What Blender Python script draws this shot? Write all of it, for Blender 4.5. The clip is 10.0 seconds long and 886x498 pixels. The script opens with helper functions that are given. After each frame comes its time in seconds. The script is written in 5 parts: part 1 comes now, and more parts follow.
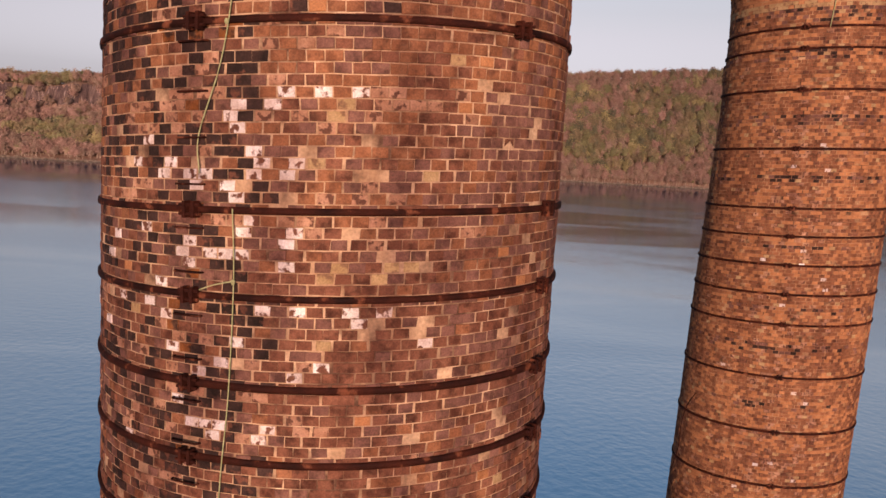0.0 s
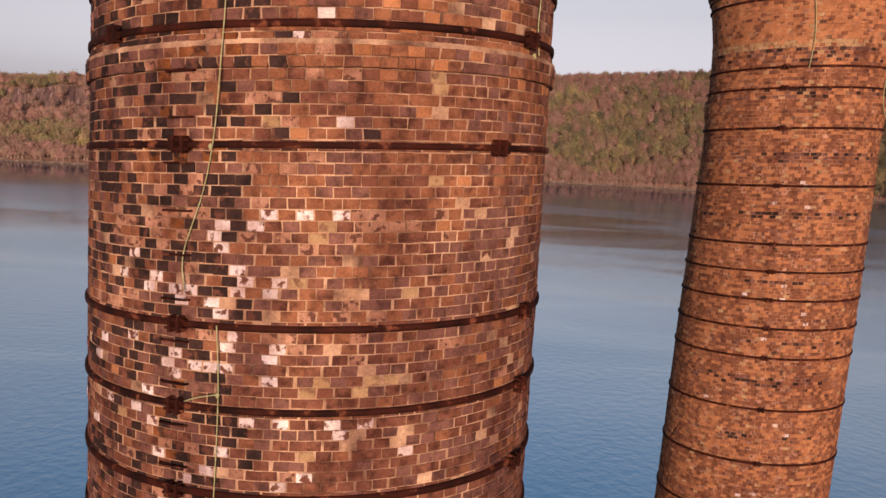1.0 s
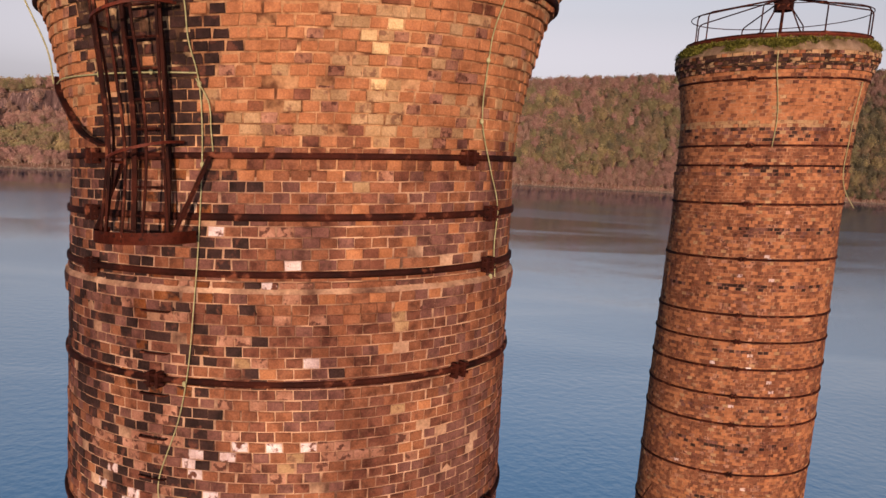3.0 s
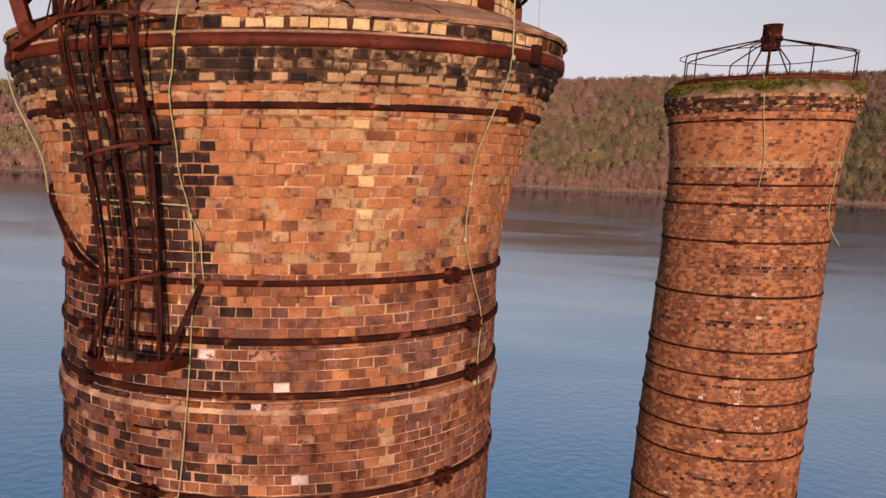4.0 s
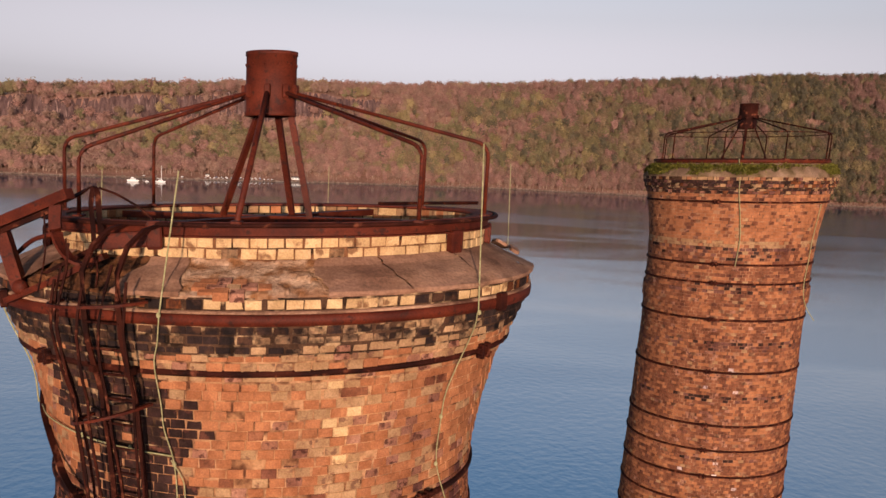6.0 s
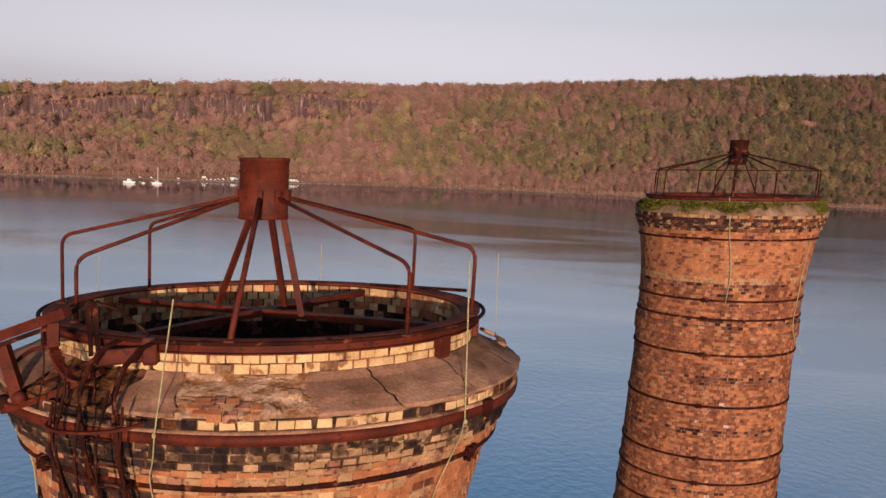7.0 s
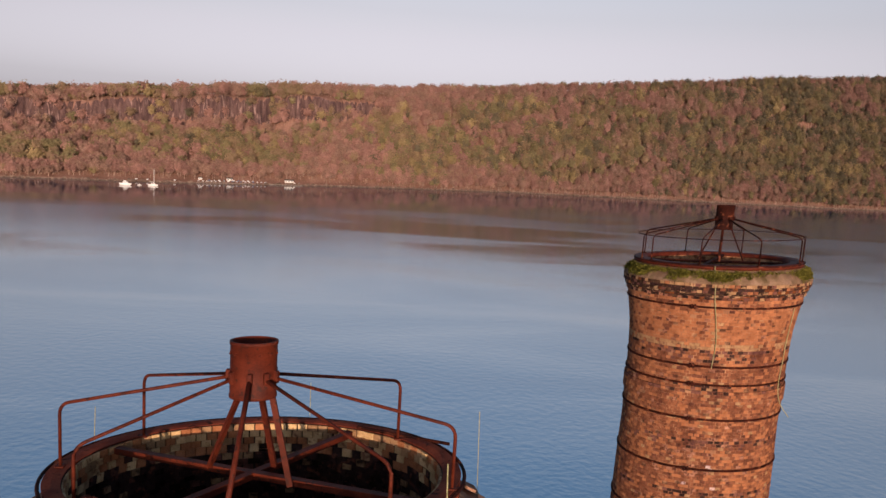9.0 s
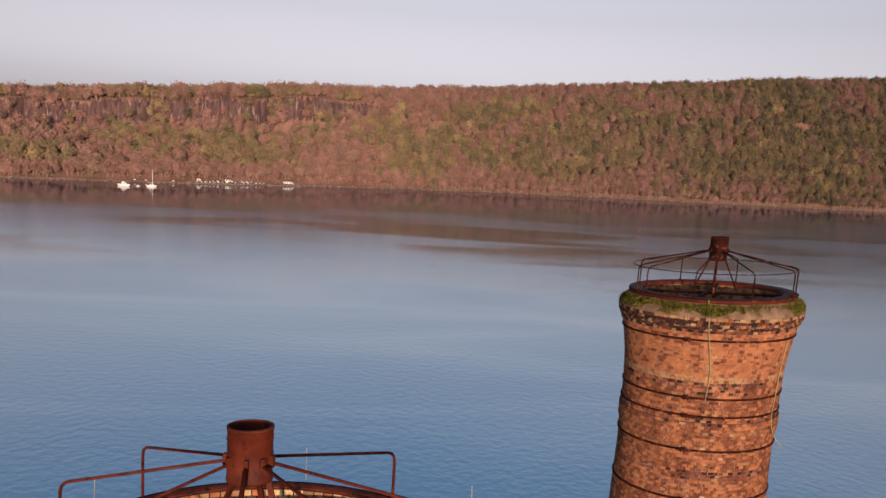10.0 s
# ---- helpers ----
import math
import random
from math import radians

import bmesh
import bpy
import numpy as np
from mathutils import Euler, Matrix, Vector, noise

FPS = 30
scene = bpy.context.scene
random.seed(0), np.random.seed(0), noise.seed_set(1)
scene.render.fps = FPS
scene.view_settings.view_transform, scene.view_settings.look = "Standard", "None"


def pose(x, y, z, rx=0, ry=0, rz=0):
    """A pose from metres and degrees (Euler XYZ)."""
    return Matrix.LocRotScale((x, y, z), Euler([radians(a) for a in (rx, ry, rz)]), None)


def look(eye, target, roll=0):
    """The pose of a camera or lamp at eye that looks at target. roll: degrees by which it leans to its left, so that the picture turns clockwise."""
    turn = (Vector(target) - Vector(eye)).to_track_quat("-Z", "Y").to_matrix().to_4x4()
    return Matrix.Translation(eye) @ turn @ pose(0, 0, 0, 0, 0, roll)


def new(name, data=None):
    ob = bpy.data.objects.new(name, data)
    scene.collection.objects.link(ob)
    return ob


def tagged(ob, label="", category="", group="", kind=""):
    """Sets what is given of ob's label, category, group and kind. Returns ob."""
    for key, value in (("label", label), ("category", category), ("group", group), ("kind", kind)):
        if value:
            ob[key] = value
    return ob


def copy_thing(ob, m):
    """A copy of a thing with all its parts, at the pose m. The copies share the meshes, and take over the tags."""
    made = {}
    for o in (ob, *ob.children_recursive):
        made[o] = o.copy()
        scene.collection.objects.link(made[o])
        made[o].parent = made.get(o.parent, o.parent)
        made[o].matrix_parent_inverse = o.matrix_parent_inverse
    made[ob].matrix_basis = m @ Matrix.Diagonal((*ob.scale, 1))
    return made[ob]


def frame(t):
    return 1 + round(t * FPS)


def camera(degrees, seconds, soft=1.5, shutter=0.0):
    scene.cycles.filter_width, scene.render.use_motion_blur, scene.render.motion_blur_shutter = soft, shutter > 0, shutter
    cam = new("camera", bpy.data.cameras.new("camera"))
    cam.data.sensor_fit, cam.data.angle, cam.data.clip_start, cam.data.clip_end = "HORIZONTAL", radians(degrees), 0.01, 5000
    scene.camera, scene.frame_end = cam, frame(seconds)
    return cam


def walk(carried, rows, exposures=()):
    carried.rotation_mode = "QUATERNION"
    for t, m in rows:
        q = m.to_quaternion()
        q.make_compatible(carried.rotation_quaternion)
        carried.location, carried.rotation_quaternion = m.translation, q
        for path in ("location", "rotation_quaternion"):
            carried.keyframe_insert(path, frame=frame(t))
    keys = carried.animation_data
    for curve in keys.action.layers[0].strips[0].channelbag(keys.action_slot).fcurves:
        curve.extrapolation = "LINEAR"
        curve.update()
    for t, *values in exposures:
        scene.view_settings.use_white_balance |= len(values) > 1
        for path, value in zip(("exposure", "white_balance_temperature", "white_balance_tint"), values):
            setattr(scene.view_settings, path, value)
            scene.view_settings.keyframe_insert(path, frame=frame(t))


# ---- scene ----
# ---------------------------------------------------------------- camera
cam = camera(61.9, 10.0)
METRES, EYE, TILT, LEAN, TURN = 12.3, 66.0, -8.95, -3.67, 0.0
ROWS = [
    (0.0, 0.0, 0.0, 0.0, 0.0, 0.0, -0.0),
    (0.5, 0.0046, -0.009, 0.0459, -0.4, 0.05, 0.09),
    (1.0, 0.0091, -0.0185, 0.0927, -0.8, 0.09, 0.18),
    (1.5, 0.0139, -0.0287, 0.1404, -1.2, 0.12, 0.25),
    (2.0, 0.019, -0.0396, 0.1878, -1.59, 0.16, 0.34),
    (3.5, 0.0332, -0.0713, 0.3342, -2.36, 0.3, 0.56),
    (4.0, 0.0379, -0.0817, 0.3858, -2.56, 0.32, 0.59),
    (4.5, 0.0425, -0.0913, 0.4378, -2.77, 0.32, 0.63),
    (5.0, 0.0476, -0.1017, 0.4911, -2.95, 0.34, 0.65),
    (5.5, 0.0523, -0.1124, 0.5444, -3.12, 0.36, 0.67),
    (6.0, 0.0563, -0.1229, 0.5972, -3.29, 0.36, 0.67),
    (7.5, 0.0689, -0.154, 0.7438, -3.61, 0.41, 0.69),
    (8.0, 0.0726, -0.1628, 0.7901, -3.67, 0.39, 0.66),
    (8.5, 0.0769, -0.1723, 0.8363, -3.73, 0.41, 0.7),
    (9.0, 0.0806, -0.181, 0.8829, -3.79, 0.4, 0.7),
    (9.5, 0.0837, -0.1899, 0.9295, -3.84, 0.4, 0.67),
    (10.0, 0.0872, -0.1995, 0.9759, -3.89, 0.41, 0.68),
]
walk(cam, [(t, pose(0, 0, EYE, TILT, LEAN, TURN) @ pose(METRES * x, METRES * y, METRES * z, 90 + pitch, roll, yaw)) for t, x, y, z, yaw, pitch, roll in ROWS],
     exposures=[(0.0, 0.66, 6050, 19), (10.0, 0.66, 6050, 19)])

# ---------------------------------------------------------------- light
SUN_UP, SUN_SIDE = 5.2, 2.0
world = bpy.data.worlds.new("dawn_sky")
scene.world = world
world.use_nodes = True
wt = world.node_tree
sky = wt.nodes.new("ShaderNodeTexSky")
sky.sky_type, sky.sun_disc = "NISHITA", False
sky.sun_elevation, sky.sun_rotation = radians(SUN_UP), radians(180 + SUN_SIDE)
sky.air_density, sky.dust_density, sky.ozone_density = 1.0, 1.5, 1.5
haze = wt.nodes.new("ShaderNodeHueSaturation")
where, height, clear = wt.nodes.new("ShaderNodeTexCoord"), wt.nodes.new("ShaderNodeSeparateXYZ"), wt.nodes.new("ShaderNodeMapRange")
wt.links.new(where.outputs["Generated"], height.inputs[0])
wt.links.new(height.outputs[2], clear.inputs[0])
for key, value in (("From Min", 0.13), ("From Max", 0.5), ("To Min", 0.06), ("To Max", 1.2)):
    clear.inputs[key].default_value = value
wt.links.new(clear.outputs[0], haze.inputs["Saturation"])
wt.links.new(sky.outputs[0], haze.inputs["Color"])
tone = wt.nodes.new("ShaderNodeMix")
tone.data_type, tone.blend_type = "RGBA", "MULTIPLY"
tone.inputs[0].default_value = 1.0
tone.inputs[7].default_value = (0.93, 0.885, 0.868, 1)
wt.links.new(haze.outputs[0], tone.inputs[6])
wt.links.new(tone.outputs[2], wt.nodes["Background"].inputs[0])
wt.nodes["Background"].inputs[1].default_value = 0.15
sun = new("sun", bpy.data.lights.new("sun", "SUN"))
sun.data.energy, sun.data.angle, sun.data.color = 3.7, radians(0.6), (1.0, 0.71, 0.45)
sun.matrix_world = look((100 * math.sin(radians(SUN_SIDE)), -100 * math.cos(radians(SUN_SIDE)), 100 * math.tan(radians(SUN_UP))), (0, 0, 0))


# ---------------------------------------------------------------- materials
def surface(name, low, high, grain=3.0, fine=40.0, rough=0.85, metal=0.0, bump=0.3, bump_far=0.01, spread=0.25, whole=False, stretch=(1, 1, 1), spots=None, contrast=(0.35, 0.65), sheen=0.08, weather=0.0, smear=None):
    """A worn surface: two colours mixed by coarse noise, fine grain over it, a value that differs from piece to piece, and relief.
    spots: a third colour, the noise scale of its patches, the share that it takes and how soft its edges are. smear: a colour rubbed thinly over it."""
    m = bpy.data.materials.new(name)
    m.use_nodes = True
    n, l = m.node_tree.nodes, m.node_tree.links
    b = n["Principled BSDF"]
    b.inputs["Roughness"].default_value, b.inputs["Metallic"].default_value = rough, metal
    b.inputs["Specular IOR Level"].default_value = sheen
    coord = n.new("ShaderNodeNewGeometry")
    mapping = n.new("ShaderNodeMapping")
    mapping.inputs["Scale"].default_value = stretch
    l.new(coord.outputs["Position"], mapping.inputs[0])
    coarse = n.new("ShaderNodeTexNoise")
    coarse.inputs["Scale"].default_value, coarse.inputs["Detail"].default_value = grain, 5.0
    l.new(mapping.outputs[0], coarse.inputs["Vector"])
    ramp = n.new("ShaderNodeValToRGB")
    ramp.color_ramp.elements[0].position, ramp.color_ramp.elements[1].position = contrast
    ramp.color_ramp.elements[0].color, ramp.color_ramp.elements[1].color = (*low, 1), (*high, 1)
    l.new(coarse.outputs[0], ramp.inputs[0])
    tiny = n.new("ShaderNodeTexNoise")
    tiny.inputs["Scale"].default_value, tiny.inputs["Detail"].default_value = fine, 4.0
    l.new(coord.outputs["Position"], tiny.inputs["Vector"])
    colour = ramp.outputs[0]
    if spots:
        patch = n.new("ShaderNodeTexNoise")
        patch.inputs["Scale"].default_value, patch.inputs["Detail"].default_value = spots[1], 6.0
        l.new(mapping.outputs[0], patch.inputs["Vector"])
        cut = n.new("ShaderNodeMapRange")
        cut.inputs["From Min"].default_value, cut.inputs["From Max"].default_value = 0.66 - 0.3 * spots[2] - (spots[3] if len(spots) > 3 else 0.04), 0.66 - 0.3 * spots[2] + (spots[3] if len(spots) > 3 else 0.04)
        l.new(patch.outputs[0], cut.inputs[0])
        mix = n.new("ShaderNodeMix")
        mix.data_type = "RGBA"
        l.new(cut.outputs[0], mix.inputs[0])
        l.new(colour, mix.inputs[6])
        mix.inputs[7].default_value = (*spots[0], 1)
        colour = mix.outputs[2]
    if weather:  # damp, dusty and rusty runs that cross from piece to piece
        run = n.new("ShaderNodeMapping")
        run.inputs["Scale"].default_value = (2.2, 2.2, 0.7)
        l.new(coord.outputs["Position"], run.inputs[0])
        cloud = n.new("ShaderNodeTexNoise")
        cloud.inputs["Scale"].default_value, cloud.inputs["Detail"].default_value = 0.8, 6.0
        l.new(run.outputs[0], cloud.inputs["Vector"])
        wash = n.new("ShaderNodeValToRGB")
        wash.color_ramp.elements[0].position, wash.color_ramp.elements[1].position = 0.32, 0.68
        w = weather
        wash.color_ramp.elements[0].color, wash.color_ramp.elements[1].color = (1 - 0.55 * w, 1 - 0.65 * w, 1 - 0.62 * w, 1), (1 + 0.25 * w, 1 + 0.22 * w, 1 + 0.15 * w, 1)
        l.new(cloud.outputs[0], wash.inputs[0])
        over = n.new("ShaderNodeMix")
        over.data_type, over.blend_type = "RGBA", "MULTIPLY"
        over.inputs[0].default_value = 1.0
        l.new(colour, over.inputs[6])
        l.new(wash.outputs[0], over.inputs[7])
        colour = over.outputs[2]
    if smear:  # mortar and dust left on the faces
        film = n.new("ShaderNodeTexNoise")
        film.inputs["Scale"].default_value, film.inputs["Detail"].default_value, film.inputs["Roughness"].default_value = 13.0, 6.0, 0.65
        l.new(coord.outputs["Position"], film.inputs["Vector"])
        thin = n.new("ShaderNodeMapRange")
        thin.inputs["From Min"].default_value, thin.inputs["From Max"].default_value, thin.inputs["To Max"].default_value = 0.50, 0.72, smear[1]
        l.new(film.outputs[0], thin.inputs[0])
        rubbed = n.new("ShaderNodeMix")
        rubbed.data_type = "RGBA"
        l.new(thin.outputs[0], rubbed.inputs[0])
        l.new(colour, rubbed.inputs[6])
        rubbed.inputs[7].default_value = (*smear[0], 1)
        colour = rubbed.outputs[2]
    hsv = n.new("ShaderNodeHueSaturation")
    l.new(colour, hsv.inputs["Color"])
    if whole:
        rnd = n.new("ShaderNodeObjectInfo").outputs["Random"]
    else:
        rnd = n.new("ShaderNodeNewGeometry").outputs["Random Per Island"]
    vary = n.new("ShaderNodeMapRange")
    vary.inputs["To Min"].default_value, vary.inputs["To Max"].default_value = 1 - spread, 1 + spread
    l.new(rnd, vary.inputs[0])
    grainy = n.new("ShaderNodeMapRange")
    grainy.inputs["From Min"].default_value, grainy.inputs["From Max"].default_value = 0.3, 0.7
    grainy.inputs["To Min"].default_value, grainy.inputs["To Max"].default_value = 0.78, 1.18
    l.new(tiny.outputs[0], grainy.inputs[0])
    times = n.new("ShaderNodeMath")
    times.operation = "MULTIPLY"
    l.new(vary.outputs[0], times.inputs[0])
    l.new(grainy.outputs[0], times.inputs[1])
    l.new(times.outputs[0], hsv.inputs["Value"])
    l.new(hsv.outputs[0], b.inputs["Base Color"])
    if bump:
        relief = n.new("ShaderNodeBump")
        relief.inputs["Strength"].default_value, relief.inputs["Distance"].default_value = bump, bump_far
        l.new(tiny.outputs[0], relief.inputs["Height"])
        l.new(relief.outputs[0], b.inputs["Normal"])
    return m


def brick_kinds(whole):
    """The kinds of brick in the chimneys' masonry: burnt orange, red-brown, mauve-brown, sooty, whitewashed, scorched, buff, flaked, brown, smoked, rust-stained, cream, smudged with soot."""
    tag = "_single" if whole else ""
    made = []
    for name, low, high, spots in (
            ("brick_orange", (0.240, 0.091, 0.038), (0.326, 0.135, 0.060), ((0.200, 0.074, 0.031), 6.0, 0.22, 0.10)),
            ("brick_red", (0.102, 0.036, 0.022), (0.160, 0.062, 0.038), ((0.056, 0.019, 0.012), 7.0, 0.32, 0.09)),
            ("brick_mauve", (0.106, 0.045, 0.035), (0.156, 0.070, 0.054), ((0.066, 0.028, 0.022), 7.0, 0.3, 0.09)),
            ("brick_sooty", (0.016, 0.009, 0.008), (0.042, 0.021, 0.018), ((0.100, 0.038, 0.025), 7.0, 0.18)),
            ("brick_whitewashed", (0.400, 0.290, 0.265), (0.640, 0.545, 0.545), ((0.105, 0.040, 0.026), 10.0, 0.34)),
            ("brick_scorched", (0.008, 0.006, 0.006), (0.030, 0.018, 0.016), ((0.070, 0.034, 0.020), 6.0, 0.25, 0.08)),
            ("brick_buff", (0.225, 0.128, 0.062), (0.320, 0.196, 0.104), ((0.150, 0.074, 0.042), 8.0, 0.2)),
            ("brick_flaked", (0.190, 0.083, 0.050), (0.330, 0.170, 0.114), ((0.085, 0.034, 0.023), 12.0, 0.34)),
            ("brick_brown", (0.150, 0.055, 0.027), (0.212, 0.085, 0.043), ((0.094, 0.034, 0.018), 7.0, 0.30, 0.09)),
            ("brick_smoked", (0.230, 0.130, 0.064), (0.360, 0.228, 0.122), ((0.020, 0.011, 0.008), 8.0, 0.56, 0.13)),
            ("brick_rusted", (0.080, 0.024, 0.009), (0.190, 0.064, 0.019), ((0.030, 0.013, 0.009), 6.0, 0.35)),
            ("brick_cream", (0.390, 0.250, 0.118), (0.520, 0.355, 0.185), ((0.200, 0.105, 0.050), 6.0, 0.16)),
            ("brick_smudged", (0.010, 0.007, 0.006), (0.034, 0.019, 0.014), ((0.340, 0.215, 0.118), 6.5, 0.40, 0.12))):
        made.append(surface(name + tag, low, high, grain=5.0, fine=55.0, rough=0.8, bump=0.5, bump_far=0.012, spread=0.11, whole=whole, spots=spots, weather=0.28 if name in ("brick_orange", "brick_buff", "brick_cream") else 0.75,
                            smear=None if name in ("brick_smudged", "brick_scorched", "brick_cream") else ((0.26, 0.13, 0.078), 0.22 if name != "brick_sooty" else 0.05)))
    return made


BRICKS, BRICKS_SINGLE = brick_kinds(False), brick_kinds(True)
ORANGE, RED, MAUVE, SOOTY, WHITE, SCORCHED, BUFF, FLAKED, BROWN, SMOKED, RUSTED, CREAM, SMUDGED = range(13)
MORTAR = surface("mortar", (0.27, 0.152, 0.092), (0.43, 0.272, 0.178), grain=2.2, fine=30, rough=0.95, bump=0.6, bump_far=0.02, spread=0.0, spots=((0.085, 0.042, 0.028), 2.6, 0.30, 0.10), weather=0.8)
# dark spots here stand in for the shade under the bricks' edges
MORTAR_WARM = surface("brick_dust_mortar", (0.285, 0.143, 0.068), (0.430, 0.245, 0.130), grain=2.2, fine=30, rough=0.95, bump=0.6, bump_far=0.02, spread=0.0, spots=((0.085, 0.034, 0.017), 5.5, 0.38, 0.09), weather=0.5)
MORTAR_FAR = surface("dull_red_mortar", (0.215, 0.105, 0.056), (0.330, 0.185, 0.105), grain=2.2, fine=30, rough=0.95, bump=0.6, bump_far=0.02, spread=0.0, spots=((0.070, 0.034, 0.021), 3.4, 0.34, 0.09), weather=0.8)
RUST = surface("rusty_iron", (0.043, 0.0072, 0.0034), (0.095, 0.0172, 0.0070), grain=3.0, fine=45, rough=0.62, sheen=0.12, metal=0.0, bump=0.35, bump_far=0.006, spread=0.15, spots=((0.03, 0.009, 0.006), 14.0, 0.15))
RUST_DARK = surface("dark_rusty_iron", (0.011, 0.0030, 0.0022), (0.038, 0.0080, 0.0040), grain=3.0, fine=45, rough=0.8, metal=0.0, bump=0.35, bump_far=0.006, spread=0.15, spots=((0.12, 0.036, 0.018), 6.0, 0.10))
RUST_RED = surface("bright_rust", (0.110, 0.022, 0.012), (0.230, 0.052, 0.024), grain=3.0, fine=45, rough=0.8, bump=0.35, bump_far=0.006, spread=0.15, spots=((0.03, 0.009, 0.006), 6.0, 0.12))
CONCRETE = surface("weathered_mortar_cap", (0.205, 0.108, 0.066), (0.305, 0.174, 0.112), grain=2.0, fine=30, rough=0.95, bump=0.5, bump_far=0.02, spread=0.12, weather=0.6, spots=((0.120, 0.062, 0.038), 3.0, 0.12, 0.10))
ROPE = surface("faded_rope", (0.22, 0.205, 0.10), (0.34, 0.31, 0.165), grain=20, fine=120, rough=0.9, bump=0.4, bump_far=0.004, spread=0.1)
SOOTY_JOINT = surface("sooty_joint", (0.016, 0.009, 0.006), (0.075, 0.038, 0.022), grain=5.0, fine=40, rough=0.95, bump=0.5, bump_far=0.02, spread=0.0, spots=((0.32, 0.205, 0.112), 6.0, 0.20, 0.06))
RUSTY_JOINT = surface("rust_stained_joint", (0.085, 0.034, 0.016), (0.170, 0.074, 0.034), grain=4.0, fine=40, rough=0.95, bump=0.5, bump_far=0.02, spread=0.0, spots=((0.03, 0.016, 0.010), 5.0, 0.25))
RUBBLE = surface("broken_mortar", (0.240, 0.128, 0.070), (0.420, 0.285, 0.185), grain=5.5, fine=26, rough=0.95, bump=0.9, bump_far=0.03, spread=0.1, spots=((0.215, 0.098, 0.040), 5.0, 0.40, 0.08), weather=0.5)
GRIMY = surface("rust_stained_rubble", (0.050, 0.020, 0.009), (0.145, 0.060, 0.024), grain=4.5, fine=24, rough=0.95, bump=0.9, bump_far=0.03, spread=0.2, spots=((0.014, 0.008, 0.006), 5.0, 0.42, 0.10), weather=0.5)
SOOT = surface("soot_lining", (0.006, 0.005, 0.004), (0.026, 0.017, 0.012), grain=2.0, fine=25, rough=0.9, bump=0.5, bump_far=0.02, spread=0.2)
MOSS = surface("moss", (0.060, 0.060, 0.010), (0.165, 0.145, 0.026), grain=5, fine=40, rough=1.0, bump=0.8, bump_far=0.03, spread=0.35)
CAP_GREY = surface("grey_mortar_cap", (0.140, 0.088, 0.054), (0.220, 0.150, 0.100), grain=2.0, fine=30, rough=0.95, bump=0.5, bump_far=0.02, spread=0.1, weather=0.6, spots=((0.085, 0.060, 0.026), 2.5, 0.3, 0.1))
# litter lightened to stand for haze over the gaps between the trees
SOIL = surface("leaf_litter", (0.16, 0.085, 0.062), (0.24, 0.135, 0.10), grain=0.03, fine=0.4, rough=1.0, bump=0.6, bump_far=0.8, spread=0.0)
BANK = surface("gravel_bank", (0.16, 0.13, 0.10), (0.30, 0.25, 0.19), grain=0.2, fine=3.0, rough=1.0, bump=0.4, bump_far=0.1, spread=0.0)
CLIFF = surface("basalt_cliff", (0.058, 0.033, 0.032), (0.125, 0.076, 0.068), grain=0.22, fine=0.5, rough=0.95, bump=0.9, bump_far=2.0, spread=0.0, stretch=(1, 1, 0.12), spots=((0.25, 0.165, 0.145), 0.2, 0.10))
SHORE = surface("shore_rock", (0.11, 0.075, 0.055), (0.20, 0.14, 0.105), grain=0.3, fine=2.0, rough=0.95, bump=0.5, bump_far=0.3, spread=0.3)


def shaft_masonry():
    """Brickwork of the lower shafts, laid round the axis."""
    m = bpy.data.materials.new("shaft_masonry")
    m.use_nodes = True
    n, l = m.node_tree.nodes, m.node_tree.links
    coord, split, join = n.new("ShaderNodeTexCoord"), n.new("ShaderNodeSeparateXYZ"), n.new("ShaderNodeCombineXYZ")
    l.new(coord.outputs["Object"], split.inputs[0])
    turn, arc = n.new("ShaderNodeMath"), n.new("ShaderNodeMath")
    turn.operation, arc.operation = "ARCTAN2", "MULTIPLY"
    l.new(split.outputs[1], turn.inputs[0])
    l.new(split.outputs[0], turn.inputs[1])
    l.new(turn.outputs[0], arc.inputs[0])
    arc.inputs[1].default_value = 3.0
    l.new(arc.outputs[0], join.inputs[0])
    l.new(split.outputs[2], join.inputs[1])
    bricks = n.new("ShaderNodeTexBrick")
    for key, value in (("Scale", 1.0), ("Brick Width", 0.19), ("Row Height", 0.102), ("Mortar Size", 0.006), ("Bias", -0.1)):
        bricks.inputs[key].default_value = value
    bricks.inputs["Color1"].default_value, bricks.inputs["Color2"].default_value = (0.17, 0.060, 0.028, 1), (0.09, 0.032, 0.018, 1)
    bricks.inputs["Mortar"].default_value = (0.20, 0.115, 0.07, 1)
    l.new(join.outputs[0], bricks.inputs["Vector"])
    l.new(bricks.outputs["Color"], n["Principled BSDF"].inputs["Base Color"])
    n["Principled BSDF"].inputs["Roughness"].default_value = 0.9
    relief = n.new("ShaderNodeBump")
    relief.invert = True
    relief.inputs["Strength"].default_value, relief.inputs["Distance"].default_value = 0.6, 0.012
    l.new(bricks.outputs["Fac"], relief.inputs["Height"])
    l.new(relief.outputs[0], n["Principled BSDF"].inputs["Normal"])
    return m


MASONRY = shaft_masonry()


